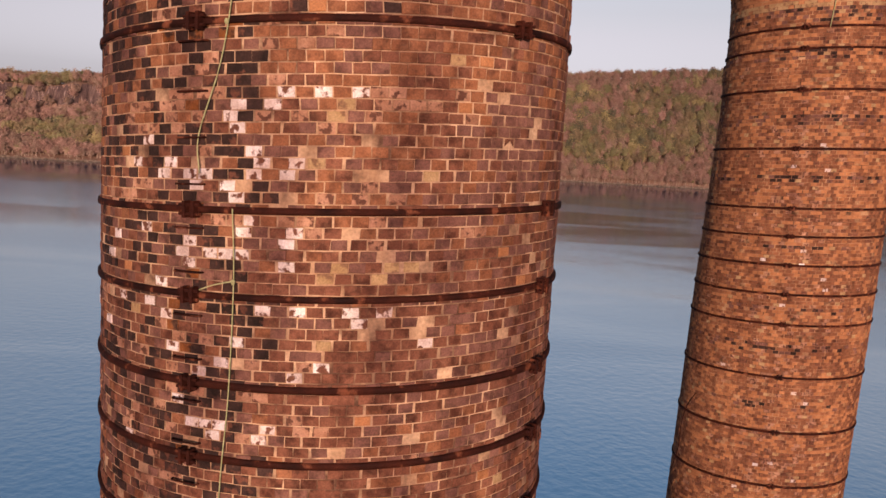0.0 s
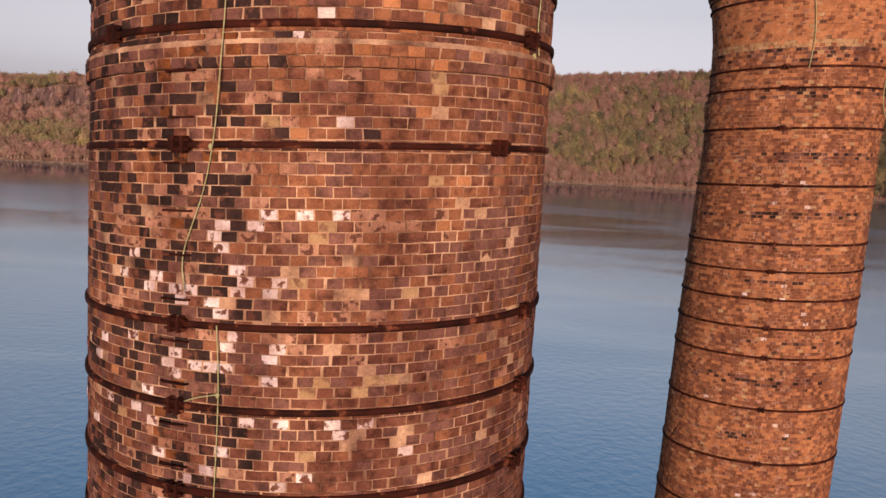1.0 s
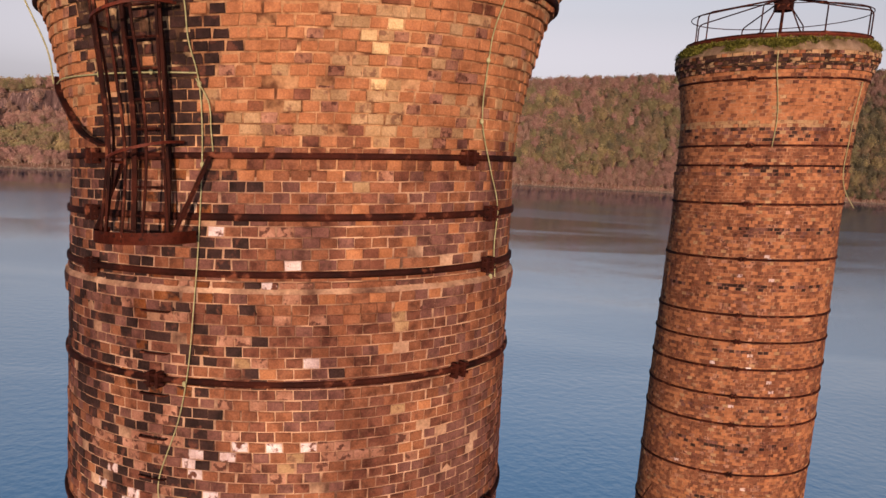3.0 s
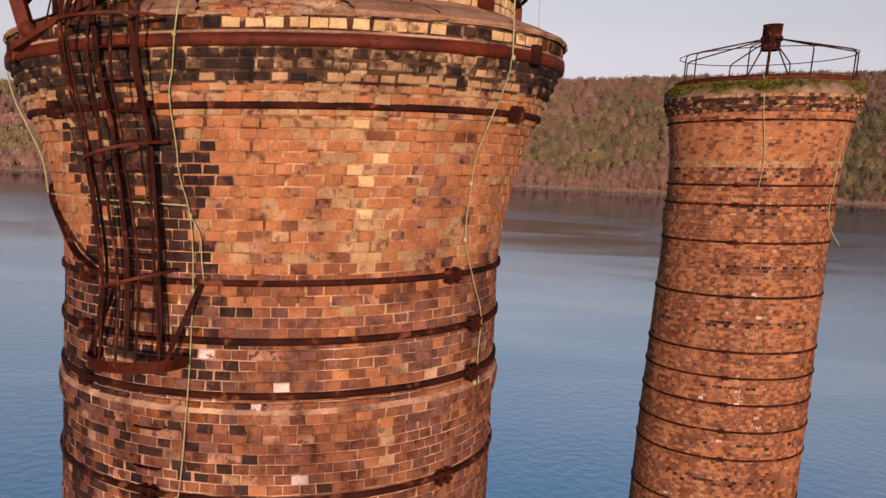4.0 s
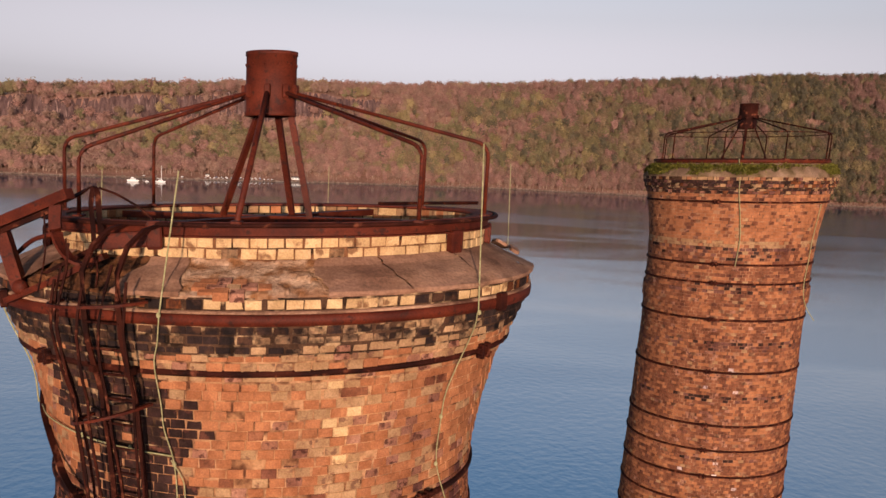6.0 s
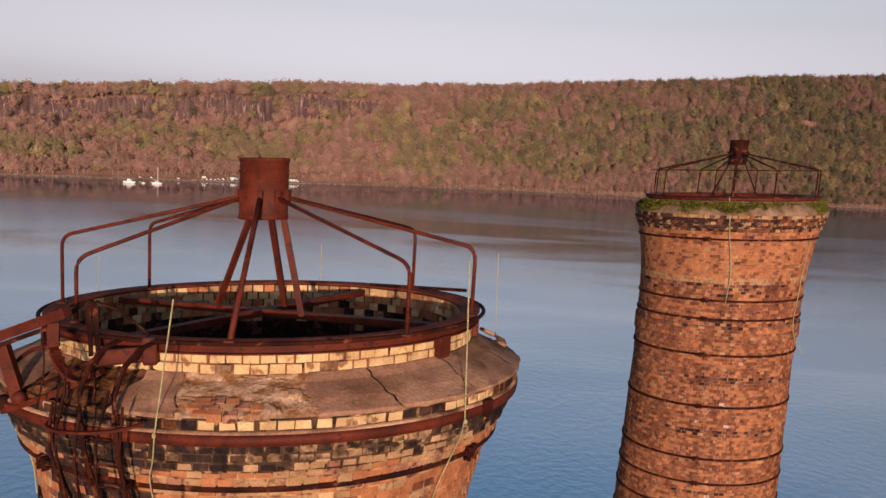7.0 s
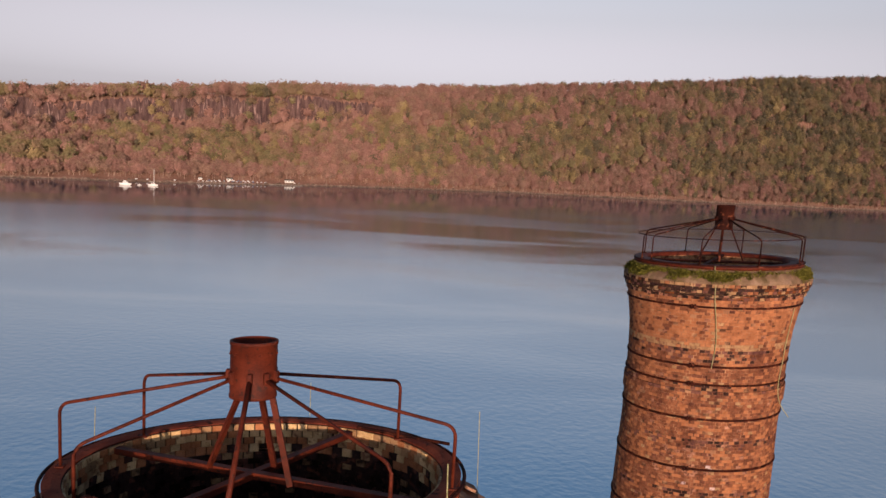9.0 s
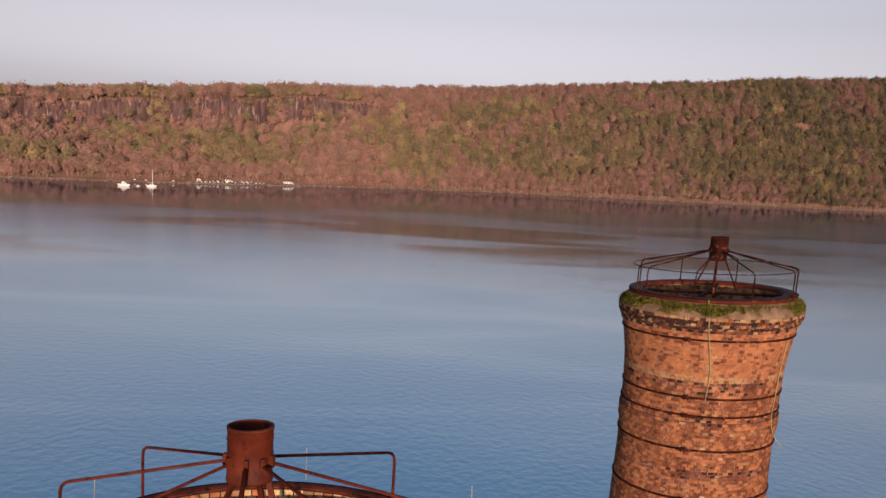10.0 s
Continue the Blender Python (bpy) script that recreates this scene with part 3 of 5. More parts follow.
# ---------------------------------------------------------------- chimneys
def course_bricks(courses, radius, pick, rng, lean=0.0, chamfer=True, pitch=0.177, skip=None, depth=0.07, sunk=0.02, gap=0.075, joint=0.006):
    """Bricks of many courses as arrays. courses: (foot, head) heights; radius(z); pick(degrees, z, rng) gives the kinds.
    skip(degrees, z) leaves out the bricks that are laid one by one."""
    V, Q, K = [], [], []
    base = 0
    for i, (z0, z1) in enumerate(courses):
        zm = (z0 + z1) / 2
        r = radius(zm)
        n = int(round(2 * math.pi * r / pitch))
        step = 360.0 / n
        plain = (np.arange(n) + 0.5 * (i % 2)) * step - 180
        mid = plain + rng.normal(0, 0.045 * step, n)
        half = step * 0.5 * (1 - gap) * np.clip(rng.normal(0.99, 0.02, n), 0.9, 1.0)
        kinds = pick(mid, np.full(n, zm), rng)
        proud = rng.normal(0.0, 0.004, n) + np.where(rng.random(n) < 0.03, -sunk, 0)
        top = z1 - joint + rng.normal(0, 0.0015, n)
        low = z0 + joint + rng.normal(0, 0.0015, n)
        if skip is not None:
            m = ~skip(plain, zm)
            mid, half, kinds, proud, top, low = mid[m], half[m], kinds[m], proud[m], top[m], low[m]
            n = len(mid)
            if not n:
                continue
        ri, ro = r - depth, r + proud
        c = 0.007
        dz, da = c, np.degrees(c / r)
        cols = []
        if chamfer:
            for rr, ea, ez in ((ro, da, dz), (ro - 0.007, 0, 0), (np.full(n, ri), 0, 0)):
                for sa, zz in ((-1, low + ez), (1, low + ez), (1, top - ez), (-1, top - ez)):
                    cols.append(polar(rr, mid + sa * (half - ea) + rng.normal(0, 0.07, n), zz + rng.normal(0, 0.0025, n), lean))
            quad = [(0, 1, 2, 3)] + [(k + 4, (k + 1) % 4 + 4, (k + 1) % 4, k) for k in range(4)] + [(k + 8, (k + 1) % 4 + 8, (k + 1) % 4 + 4, k + 4) for k in range(4)]
            m = 12
        else:
            for rr in (ro, np.full(n, ri)):
                for sa, zz in ((-1, low), (1, low), (1, top), (-1, top)):
                    cols.append(polar(rr, mid + sa * half, zz, lean))
            quad = [(0, 1, 2, 3)] + [(k + 4, (k + 1) % 4 + 4, (k + 1) % 4, k) for k in range(4)]
            m = 8
        v = np.stack(cols, 1).reshape(-1, 3)
        q = (np.array(quad)[None] + (np.arange(n) * m)[:, None, None] + base).reshape(-1, 4)
        V.append(v), Q.append(q), K.append(np.repeat(kinds, len(quad)))
        base += n * m
    return np.concatenate(V), np.concatenate(Q), np.concatenate(K)


def rows_between(low, high, height=0.102):
    n = max(1, int(round((high - low) / height)))
    e = np.linspace(low, high, n + 1)
    return list(zip(e[:-1], e[1:]))


def draw_kinds(weights, rng):
    """One kind for each row of weights."""
    w = weights / weights.sum(1, keepdims=True)
    return (rng.random((len(w), 1)) > np.cumsum(w, 1)).sum(1).clip(0, 10)


NEAR_R = ((0, 2, 40, 61.4, 65, 67.0, 67.62, 67.66, 67.86, 67.90, 68.5, 69.0, 69.5, 70.1, 70.4, 70.75, 71.0, 71.3, 71.5, 71.64),
          (3.7, 3.65, 3.1, 2.885, 2.855, 2.815, 2.80, 2.845, 2.855, 2.79, 2.78, 2.76, 2.775, 2.865, 2.93, 2.99, 3.11, 3.225, 3.29, 3.29))
FAR_R = ((0, 2, 40, 54.7, 58, 61.5, 66, 67.6, 68.1, 68.5, 68.55, 69.03, 69.07, 70, 71.0, 71.85, 72.15, 72.33, 72.35, 72.50, 72.52, 72.68, 72.70, 72.9),
         (3.7, 3.65, 3.05, 2.865, 2.85, 2.83, 2.75, 2.71, 2.73, 2.745, 2.79, 2.79, 2.735, 2.735, 2.79, 2.91, 2.97, 2.99, 3.05, 3.06, 3.12, 3.13, 3.18, 3.19))
FAR_LEAN = 0.0085


def near_radius(z):
    return float(np.interp(z, *NEAR_R))


def far_radius(z):
    return float(np.interp(z, *FAR_R))


def soft(x, lo, hi):
    return np.clip((x - lo) / (hi - lo), 0, 1)


# single bricks of the near shaft that kept their whitewash, flaked or are buff: degrees, height
WHITEWASHED = ((-100.3, 66.20), (-93.4, 66.20), (-86.9, 66.20), (-108.8, 66.08), (-102.1, 66.08), (-110.3, 65.96), (-108.0, 65.85), (-131.0, 65.74), (-105.3, 65.63),
               (-137.2, 65.52), (-126.7, 65.52), (-105.8, 65.52), (-96.1, 65.52), (-126.0, 65.40), (-119.2, 65.40), (-115.8, 65.40), (-104.5, 65.40), (-98.6, 65.40), (-117.8, 65.29),
               (-111.0, 65.29), (-109.0, 65.18), (-131.4, 64.84), (-106.4, 64.84), (-98.2, 64.84), (-121.1, 64.72), (-98.7, 64.72), (-121.9, 64.60), (-115.5, 64.60), (-112.2, 64.60))
WHITEWASHED_LOW = ((-109.0, 64.60), (-120.6, 64.49), (-100.0, 64.49), (-127.7, 64.27), (-142.2, 64.04), (-130.8, 64.04), (-126.5, 63.93), (-103.3, 64.04), (-94.8, 64.04), (-87.2, 64.04),
                   (-80.0, 64.04), (-82.4, 63.93), (-106.8, 63.71), (-122.6, 63.59), (-111.7, 63.50), (-107.9, 63.50), (-91.1, 63.50), (-116.5, 63.37), (-95.5, 63.37), (-120.9, 63.02),
                   (-119.6, 62.81), (-116.2, 62.81), (-111.1, 62.81), (-102.7, 62.81), (-104.5, 68.45), (-90.7, 68.12), (-95.1, 67.90))
FLAKING = ((-138.0, 66.20), (-139.1, 66.08), (-133.5, 66.08), (-128.5, 66.08), (-123.0, 66.08), (-120.9, 66.20), (-117.3, 66.20), (-124.6, 66.20), (-103.0, 65.96), (-96.8, 65.96), (-139.1, 65.96), (-125.2, 65.96), (-119.9, 65.96),
           (-116.0, 65.63), (-135.4, 65.85), (-131.3, 65.85), (-123.3, 65.85), (-82.2, 66.08), (-78.9, 66.08), (-74.2, 66.08), (-69.5, 66.08), (-65.0, 66.08), (-82.3, 66.20), (-76.8, 66.20), (-65.2, 66.20), (-83.2, 65.96), (-63.0, 65.96),
           (-91.5, 65.18), (-78.0, 65.18), (-84.7, 65.18), (-93.8, 64.95), (-97.2, 64.95), (-92.1, 64.84), (-81.2, 64.95), (-60.0, 64.84), (-56.8, 64.84), (-81.0, 64.72))
FLAKING_MORE = ((-110.7, 64.95), (-113.8, 64.95), (-92.8, 63.50), (-103.5, 63.14), (-107.2, 63.14), (-104.2, 63.50), (-135.4, 62.79), (-142.2, 63.48), (-145.4, 63.31), (-136.8, 63.31), (-140.6, 62.57), (-97.5, 62.92), (-95.1, 62.81),
                (-90.5, 62.81), (-105.5, 62.70), (-89.8, 68.45), (-93.1, 68.45), (-96.5, 68.45), (-89.2, 67.77), (-92.0, 67.90), (-88.5, 67.90), (-103.6, 67.32), (-100.5, 67.32), (-96.2, 67.10), (-92.5, 66.73), (-96.5, 66.65), (-118.3, 67.55), (-115.0, 67.55))
BUFF_ONES = ((-88.2, 66.08), (-88.6, 65.96), (-93.6, 65.52), (-92.0, 64.40), (-81.2, 64.40), (-73.8, 64.49), (-87.4, 64.49), (-91.8, 63.71), (-65.3, 67.55), (-63.8, 67.44), (-78.4, 64.49))
CREAM_ONES = ((-76.7, 70.81), (-72.6, 70.47), (-75.9, 70.37), (-74.3, 69.91), (-73.2, 70.25))


def near_kinds(deg, z, rng):
    """How the masonry's bricks are spread: soot below the ladder, flaking and whitewash beside it, oranger bricks above the ledge."""
    w = np.zeros((len(deg), 11))
    up = soft(z, 68.8, 69.45)
    w[:, ORANGE] = 0.03 + 1.5 * up
    w[:, RED] = 0.55 - 0.545 * up
    # extra mauve towards the right edge paints its sky-lit, shaded side
    w[:, MAUVE] = 0.30 - 0.299 * up + 0.7 * soft(deg, -75, -40) * (1 - up)
    w[:, BUFF] = 0.012 + 0.22 * up
    w[:, WHITE] = 0.004 * (1 - up) + 0.07 * soft(-deg, 92, 112) * (z < 66.3)
    w[:, FLAKED] = 0.03 + 0.13 * up
    w[:, BROWN] = 1.05 - 1.00 * up
    drift = np.array([noise.noise(Vector((a * 0.05, b * 1.1, 7.7))) for a, b in zip(deg, z)])
    patchy = np.array([noise.noise(Vector((a * 0.09, b * 1.9, 4.4))) for a, b in zip(deg, z)])
    w[:, ORANGE] *= np.exp(2.2 * drift)
    w[:, RED] *= np.exp(2.2 * patchy)
    w[:, MAUVE] *= np.exp(-3.2 * drift) * (1 - 0.7 * up)
    deep = soft(-z, -66.0, -64.2)
    w[:, RED] += 1.5 * deep
    w[:, MAUVE] += 0.5 * deep
    w[:, ORANGE] *= 1 - 0.8 * deep
    w[:, BROWN] *= 1 - 0.75 * deep
    # below the ledge: the sooty side, with flaking patches on it
    low = z <= 69.25
    sooty = soft(-deg, 97, 113) * np.where(z > 66.6, 1.0, soft(deg, -165, -128)) * low
    w[:, SOOTY] = sooty * (2.2 + 4.0 * soft(-patchy, -0.1, 0.35)) * (1 - 0.4 * up)
    w[:, MAUVE] += sooty * 1.0
    w[:, ORANGE] *= 1 - 0.75 * sooty
    w[:, FLAKED] += np.where(low, soft(-deg, 100, 130) * 3.0 * soft(patchy, -0.08, 0.35) * np.where(z < 66.6, 0.5, 0.12), 0)
    w[:, RUSTED] = 2.2 * np.exp(-((deg + 117) / 8.0) ** 2) * (z > 66.7) * (z < 69.2) + 0.3 * np.exp(-((deg + 118) / 5.0) ** 2) * low
    w[:, SOOTY] += 0.35 * low * np.exp(-((z - 67.3) / 0.5) ** 2) * soft(-deg, 70, 95)
    ledge = (z > 67.88) & (z < 69.25)
    w[:, SOOTY] += 0.9 * ledge * soft(-deg, 90, 106)
    w[:, MAUVE] += 1.0 * ledge * soft(-deg, 84, 108)
    w[:, ORANGE] += 0.35 * soft(z, 67.0, 68.0) * soft(deg, -100, -78) * low
    w[:, BROWN] += 0.5 * ledge
    # above: one soot run beside the ladder, its edge nearest the front half way up
    edge = np.interp(z, (69.25, 69.6, 70.0, 70.3, 70.6, 70.9, 71.2), (-106, -109, -107, -103, -110, -116, -124))
    w[:, SOOTY] += 40.0 * (z > 69.25) * soft(edge - deg + 5 * patchy, -3, 5) * soft(deg, -142, -132)
    stripe = np.exp(-((deg + 74) / 4.0) ** 2) * (z > 69.3) * (z < 71)
    w[:, BUFF] += 1.6 * stripe
    lip = (z > 70.9) & (z <= 71.17)
    w[lip, BUFF] += 1.6
    w[lip, FLAKED] += 0.3
    kinds = draw_kinds(w, rng)
    for spots, kind in ((FLAKING, FLAKED), (FLAKING_MORE, FLAKED), (BUFF_ONES, BUFF), (CREAM_ONES, CREAM), (WHITEWASHED, WHITE), (WHITEWASHED_LOW, WHITE)):
        for d, h in spots:
            kinds[(np.abs(deg - d - 0.8) < 1.72) & (np.abs(z - h) < 0.057)] = kind
    return kinds


def far_kinds(deg, z, rng):
    """Orange courses, some of them darker all round, with flaked and whitewashed patches on the lit side."""
    w = np.zeros((len(deg), 11))
    lit = np.exp(-((deg + 112) / 20.0) ** 2)
    tone = rng.normal(0, 0.5)
    drift = np.array([noise.noise(Vector((a * 0.045, b * 1.9, 2.2))) for a, b in zip(deg, z)])
    smooth = (z > 70.7) & (z < 72.35)
    w[:, ORANGE] = np.where(smooth, 3.2, 0.95) * np.exp(tone + 1.4 * drift)
    w[:, BROWN], w[:, RED] = np.where(smooth, 0.8, 2.0), np.where(smooth, 0.04, 0.14) * np.exp(-tone - 2.0 * drift)
    w[:, BUFF], w[:, FLAKED], w[:, WHITE] = 0.06, 0.07 + 0.6 * lit * (z < 67.4), 0.05 * lit * (z < 67)
    pale = (z > 70.52) & (z < 70.74)
    w[pale, BUFF] += 14
    for lo, hi, much in ((70.40, 70.52, 3.0), (70.12, 70.40, 1.0), (68.95, 69.3, 1.2), (67.2, 67.32, 2.4), (66.9, 67.2, 0.6), (65.1, 65.35, 1.6), (62.95, 63.15, 0.7), (60.9, 61.1, 0.7), (59.5, 59.8, 1.0), (57.6, 57.85, 0.8)):
        row = (z > lo) & (z < hi)
        dim = np.exp(-((deg[row] + 112) / 24.0) ** 2)
        w[row, SOOTY] += much * (0.25 + 1.6 * dim)
        w[row, MAUVE] += much * (0.5 + 0.6 * dim)
    top = z > 72.35
    w[top, ORANGE], w[top, BROWN] = 0.3, 0.5
    course = np.floor((z[top] - 72.3) / 0.113) % 2
    w[top, SOOTY] += 0.8 + 6.0 * course + 5.0 * soft(-deg[top], 105, 130)
    w[top, RUSTED] += 0.8
    w[top, MAUVE] += 0.8
    w[top, BUFF] += 0.45
    w[(z > 72.35) & (z < 72.5), FLAKED] += 1.2
    w[z > 72.79, BUFF] += 6.0
    stain = np.exp(-((deg + 108) / 4.0) ** 2) * (z > 68.0) * (z < 72)
    w[:, BUFF] += 1.6 * stain * soft(drift, -0.3, 0.2)
    return draw_kinds(w, rng)


def hoops(chimney, heights, radius, lean, clamps, height=0.07, thick=0.028, rng=None):
    """Iron hoops round a shaft, each with its bolted clamps."""
    for z in heights:
        r = radius(z) + 0.004
        h = height * rng.uniform(0.9, 1.1)
        hoop = part("iron_band", turned("iron_band", [(r - 0.02, z - h / 2), (r + thick, z - h / 2), (r + thick + 0.004, z), (r + thick, z + h / 2), (r - 0.02, z + h / 2)], RUST_DARK, lean, steps=128), chimney, "rusty iron band")
        for deg in clamps(z):
            t = radians(deg)
            p = polar(r + thick + 0.03, deg, z, lean)
            a, b = polar(r, deg - 2, z, lean), polar(r, deg + 2, z, lean)
            u = Vector(b - a)
            out = Vector((math.cos(t), math.sin(t), 0))
            bm = bmesh.new()
            for du in (-0.055, 0.055):
                piece = bmesh.ops.create_cube(bm, size=1)["verts"]
                for v in piece:
                    v.co = Vector(p) + u.normalized() * (v.co.x * 0.035 + du) + out * v.co.y * 0.09 + Vector((0, 0, v.co.z * 0.17))
            for dz in (-0.045, 0.045):
                piece = bmesh.ops.create_cone(bm, cap_ends=True, segments=8, radius1=0.017, radius2=0.017, depth=0.26)["verts"]
                m = u.normalized().to_track_quat("Z", "Y").to_matrix()
                for v in piece:
                    v.co = m @ v.co + Vector(p) + out * 0.015 + Vector((0, 0, dz))
            part("clamp", dress(bm, RUST_DARK), hoop)


rng = np.random.default_rng(11)
NEAR, FAR = (-1.40, 9.52, 0.0), (12.30, 25.60, 0.0)
near = thing("chimney", NEAR, "tall weathered red brick chimney with rusty iron bands and soot stains", "chimney", "brick chimneys over the river")
far = thing("chimney", FAR, "tall orange brick chimney with many iron bands and a mossy cap", "chimney", "brick chimneys over the river")

def lower_shaft(table, top, lean):
    zs = [z for z in table[0] if z < top] + [top]
    return turned("lower_shaft", [(float(np.interp(z, *table)), z) for z in zs], MASONRY, lean, steps=96)


part("lower_shaft", lower_shaft(NEAR_R, 59.8, 0.0), near, "lower brick shaft")
part("lower_shaft", lower_shaft(FAR_R, 53.2, FAR_LEAN), far, "lower brick shaft")
core = [(near_radius(z) - 0.012, z) for z in NEAR_R[0] if z < 69] + [(near_radius(69.0) - 0.012, 69.0)]
part("shaft", turned("shaft", core, MORTAR, steps=160), near, "brick shaft bedded in pale mortar")
core = [(near_radius(z) - 0.014, z) for z in NEAR_R[0] if 69 <= z < 71.2] + [(near_radius(71.17) - 0.014, 71.17)]
part("upper_shaft", turned("upper_shaft", core, MORTAR_WARM, steps=160), near, "flared upper shaft bedded in reddish mortar")
part("soot_run", turned("soot_run", [(near_radius(z) - 0.008, z) for z in (69.95, 70.1, 70.4, 70.75, 71.0, 71.17)], SOOTY_JOINT, around=(-139, -110), steps=20), near, "soot-blackened mortar beside the ladder")
core = [(r - 0.011, z) for z, r in zip(*FAR_R)]
part("shaft", turned("shaft", core, MORTAR_FAR, FAR_LEAN, steps=160), far, "brick shaft bedded in reddish mortar")


part("sooty_joints", turned("sooty_joints", [(r - 0.005, z) for z, r in zip(*FAR_R) if z > 72.3], SOOTY_JOINT, FAR_LEAN, steps=120), far, "soot-blackened joints of the corbelled crown")


def laid_singly(deg, z):
    return (deg > -101) & (deg < -71) & (z > 66.0) & (z < 69.0)


COURSE = 0.1126
NEAR_ROWS = [(66.2 + (k - 0.5) * COURSE, 66.2 + (k + 0.5) * COURSE) for k in range(-57, 44)] + rows_between(66.2 + 43.5 * COURSE, 71.18, COURSE)
v, q, k = course_bricks(NEAR_ROWS, near_radius, near_kinds, rng, skip=laid_singly)
part("brickwork", mesh_of("brickwork", v, q, BRICKS, k), near, "courses of worn red and orange bricks")["kind"] = "stuff"
v, q, k = course_bricks(rows_between(53.2, 72.9, COURSE), far_radius, far_kinds, rng, lean=FAR_LEAN, chamfer=False)
part("brickwork", mesh_of("brickwork", v, q, BRICKS, k), far, "courses of worn orange bricks")["kind"] = "stuff"

hoops(near, (60.6, 61.55, 62.46, 63.26, 64.19, 65.06, 66.88, 68.02, 68.60, 69.21, 70.97), near_radius, 0, lambda z: (-118 if z < 68 else -139, -34 if z < 66 else -49 if z in (66.88, 69.21) else -39, 80), rng=rng)
hoops(far, (54.94, 56.83, 58.72, 60.5, 61.5, 62.46, 63.4, 64.3, 66.2, 68.04, 69.3, 69.95, 72.07), far_radius, FAR_LEAN, lambda z: (-118 + 1.2 * (64 - z), 10), height=0.075, thick=0.035, rng=rng)
# the sooty crown: cream bricks in wide black joints
def crown_kinds(deg, z, rng):
    front = np.exp(-((deg + 70) / 24.0) ** 2)
    share = 0.80 if z[0] < 71.28 else 0.26 if z[0] < 71.38 else 0.14
    pale = rng.random(len(deg)) < share * front
    light = np.where(rng.random(len(deg)) < 0.85, BUFF, FLAKED) if z[0] < 71.28 else np.where(rng.random(len(deg)) < 0.75, SMOKED, BUFF)
    return np.where(pale, light, np.where(rng.random(len(deg)) < 0.03 + 0.68 * front, SMUDGED, SCORCHED))


v, q, k = course_bricks(rows_between(71.185, 71.495, 0.103), near_radius, crown_kinds, rng, pitch=0.172, gap=0.13, joint=0.009)
part("crown_bricks", mesh_of("crown_bricks", v, q, BRICKS, k), near, "cream and sooty bricks in wide black joints")["kind"] = "stuff"
# soot-blackened joints of the crown
part("sooty_joints", turned("sooty_joints", [(near_radius(z) - 0.012, z) for z in (71.15, 71.3, 71.5, 71.64)] + [(3.292, 71.65), (3.292, 71.775)], SOOTY_JOINT, steps=160), near, "soot-blackened mortar joints")
# heavy band round the crown
band = part("iron_band", turned("iron_band", [(3.27, 71.495), (3.335, 71.495), (3.34, 71.55), (3.335, 71.605), (3.27, 71.605)], RUST, steps=128), near, "broad rusty crown band")
for deg in (-40, -150, 60):
    p, n = polar(3.36, deg, 71.57), Vector((math.cos(radians(deg)), math.sin(radians(deg)), 0))
    part("clamp", block(p, n.cross(Vector((0, 0, 1))), n, 0.14, 0.2, 0.08, RUST_DARK), band)


def cap_slabs():
    """The sloping mortar cap, cracked into slabs; between -142 and -116 and between -104 and -80 degrees it has broken away."""
    cuts = [-180, -158, -142, None, -116, -104, None, -80, -63, -44, -20, 8, 40, 75, 110, 145, 180]
    g = np.random.default_rng(3)
    steps = [(3.325, 71.775), (3.345, 71.80), (3.335, 71.825)] + [(3.335 - 0.585 * u, 71.825 + 0.275 * u) for u in np.linspace(0.14, 1, 8)] + [(2.695, 72.10)]

    def crack(cut):
        return np.cumsum(np.random.default_rng(int(cut * 10) + 4000).normal(0, 0.55, len(steps)))

    for a, b in zip(cuts, cuts[1:]):
        if a is None or b is None:
            continue
        n = max(3, int((b - a) / 3))
        ragged = g.normal(0, 0.012, n + 1)
        rows = []
        for k, (r, z) in enumerate(steps):
            deg = np.linspace(a + 0.22 + crack(a)[k], b - 0.22 + crack(b)[k], n + 1)
            rows.append(polar(r + ragged * (k < 3), deg, z + g.normal(0, 0.003, n + 1)))
        v = np.concatenate(rows)
        m = n + 1
        q = [(k * m + i, k * m + i + 1, (k + 1) * m + i + 1, (k + 1) * m + i) for k in range(len(steps) - 1) for i in range(n)]
        part("cap_slab", mesh_of("cap_slab", v, q, [CONCRETE]), near, "cracked grey-brown mortar slab")


cap_slabs()
part("cap_bed", turned("cap_bed", [(3.26, 71.64), (3.26, 71.70), (2.95, 71.85), (2.60, 72.00)], MORTAR, steps=160), near, "mortar bed under the cap")
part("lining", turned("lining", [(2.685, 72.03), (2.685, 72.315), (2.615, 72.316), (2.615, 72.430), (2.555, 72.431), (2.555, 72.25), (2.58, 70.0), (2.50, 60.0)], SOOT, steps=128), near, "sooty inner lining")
# unseen disc, added so that the flue ends in darkness
part("flue_floor", turned("flue_floor", [(2.6, 64.0), (0.02, 64.0)], SOOT, steps=48), near, "dark disc added out of sight to close the flue")


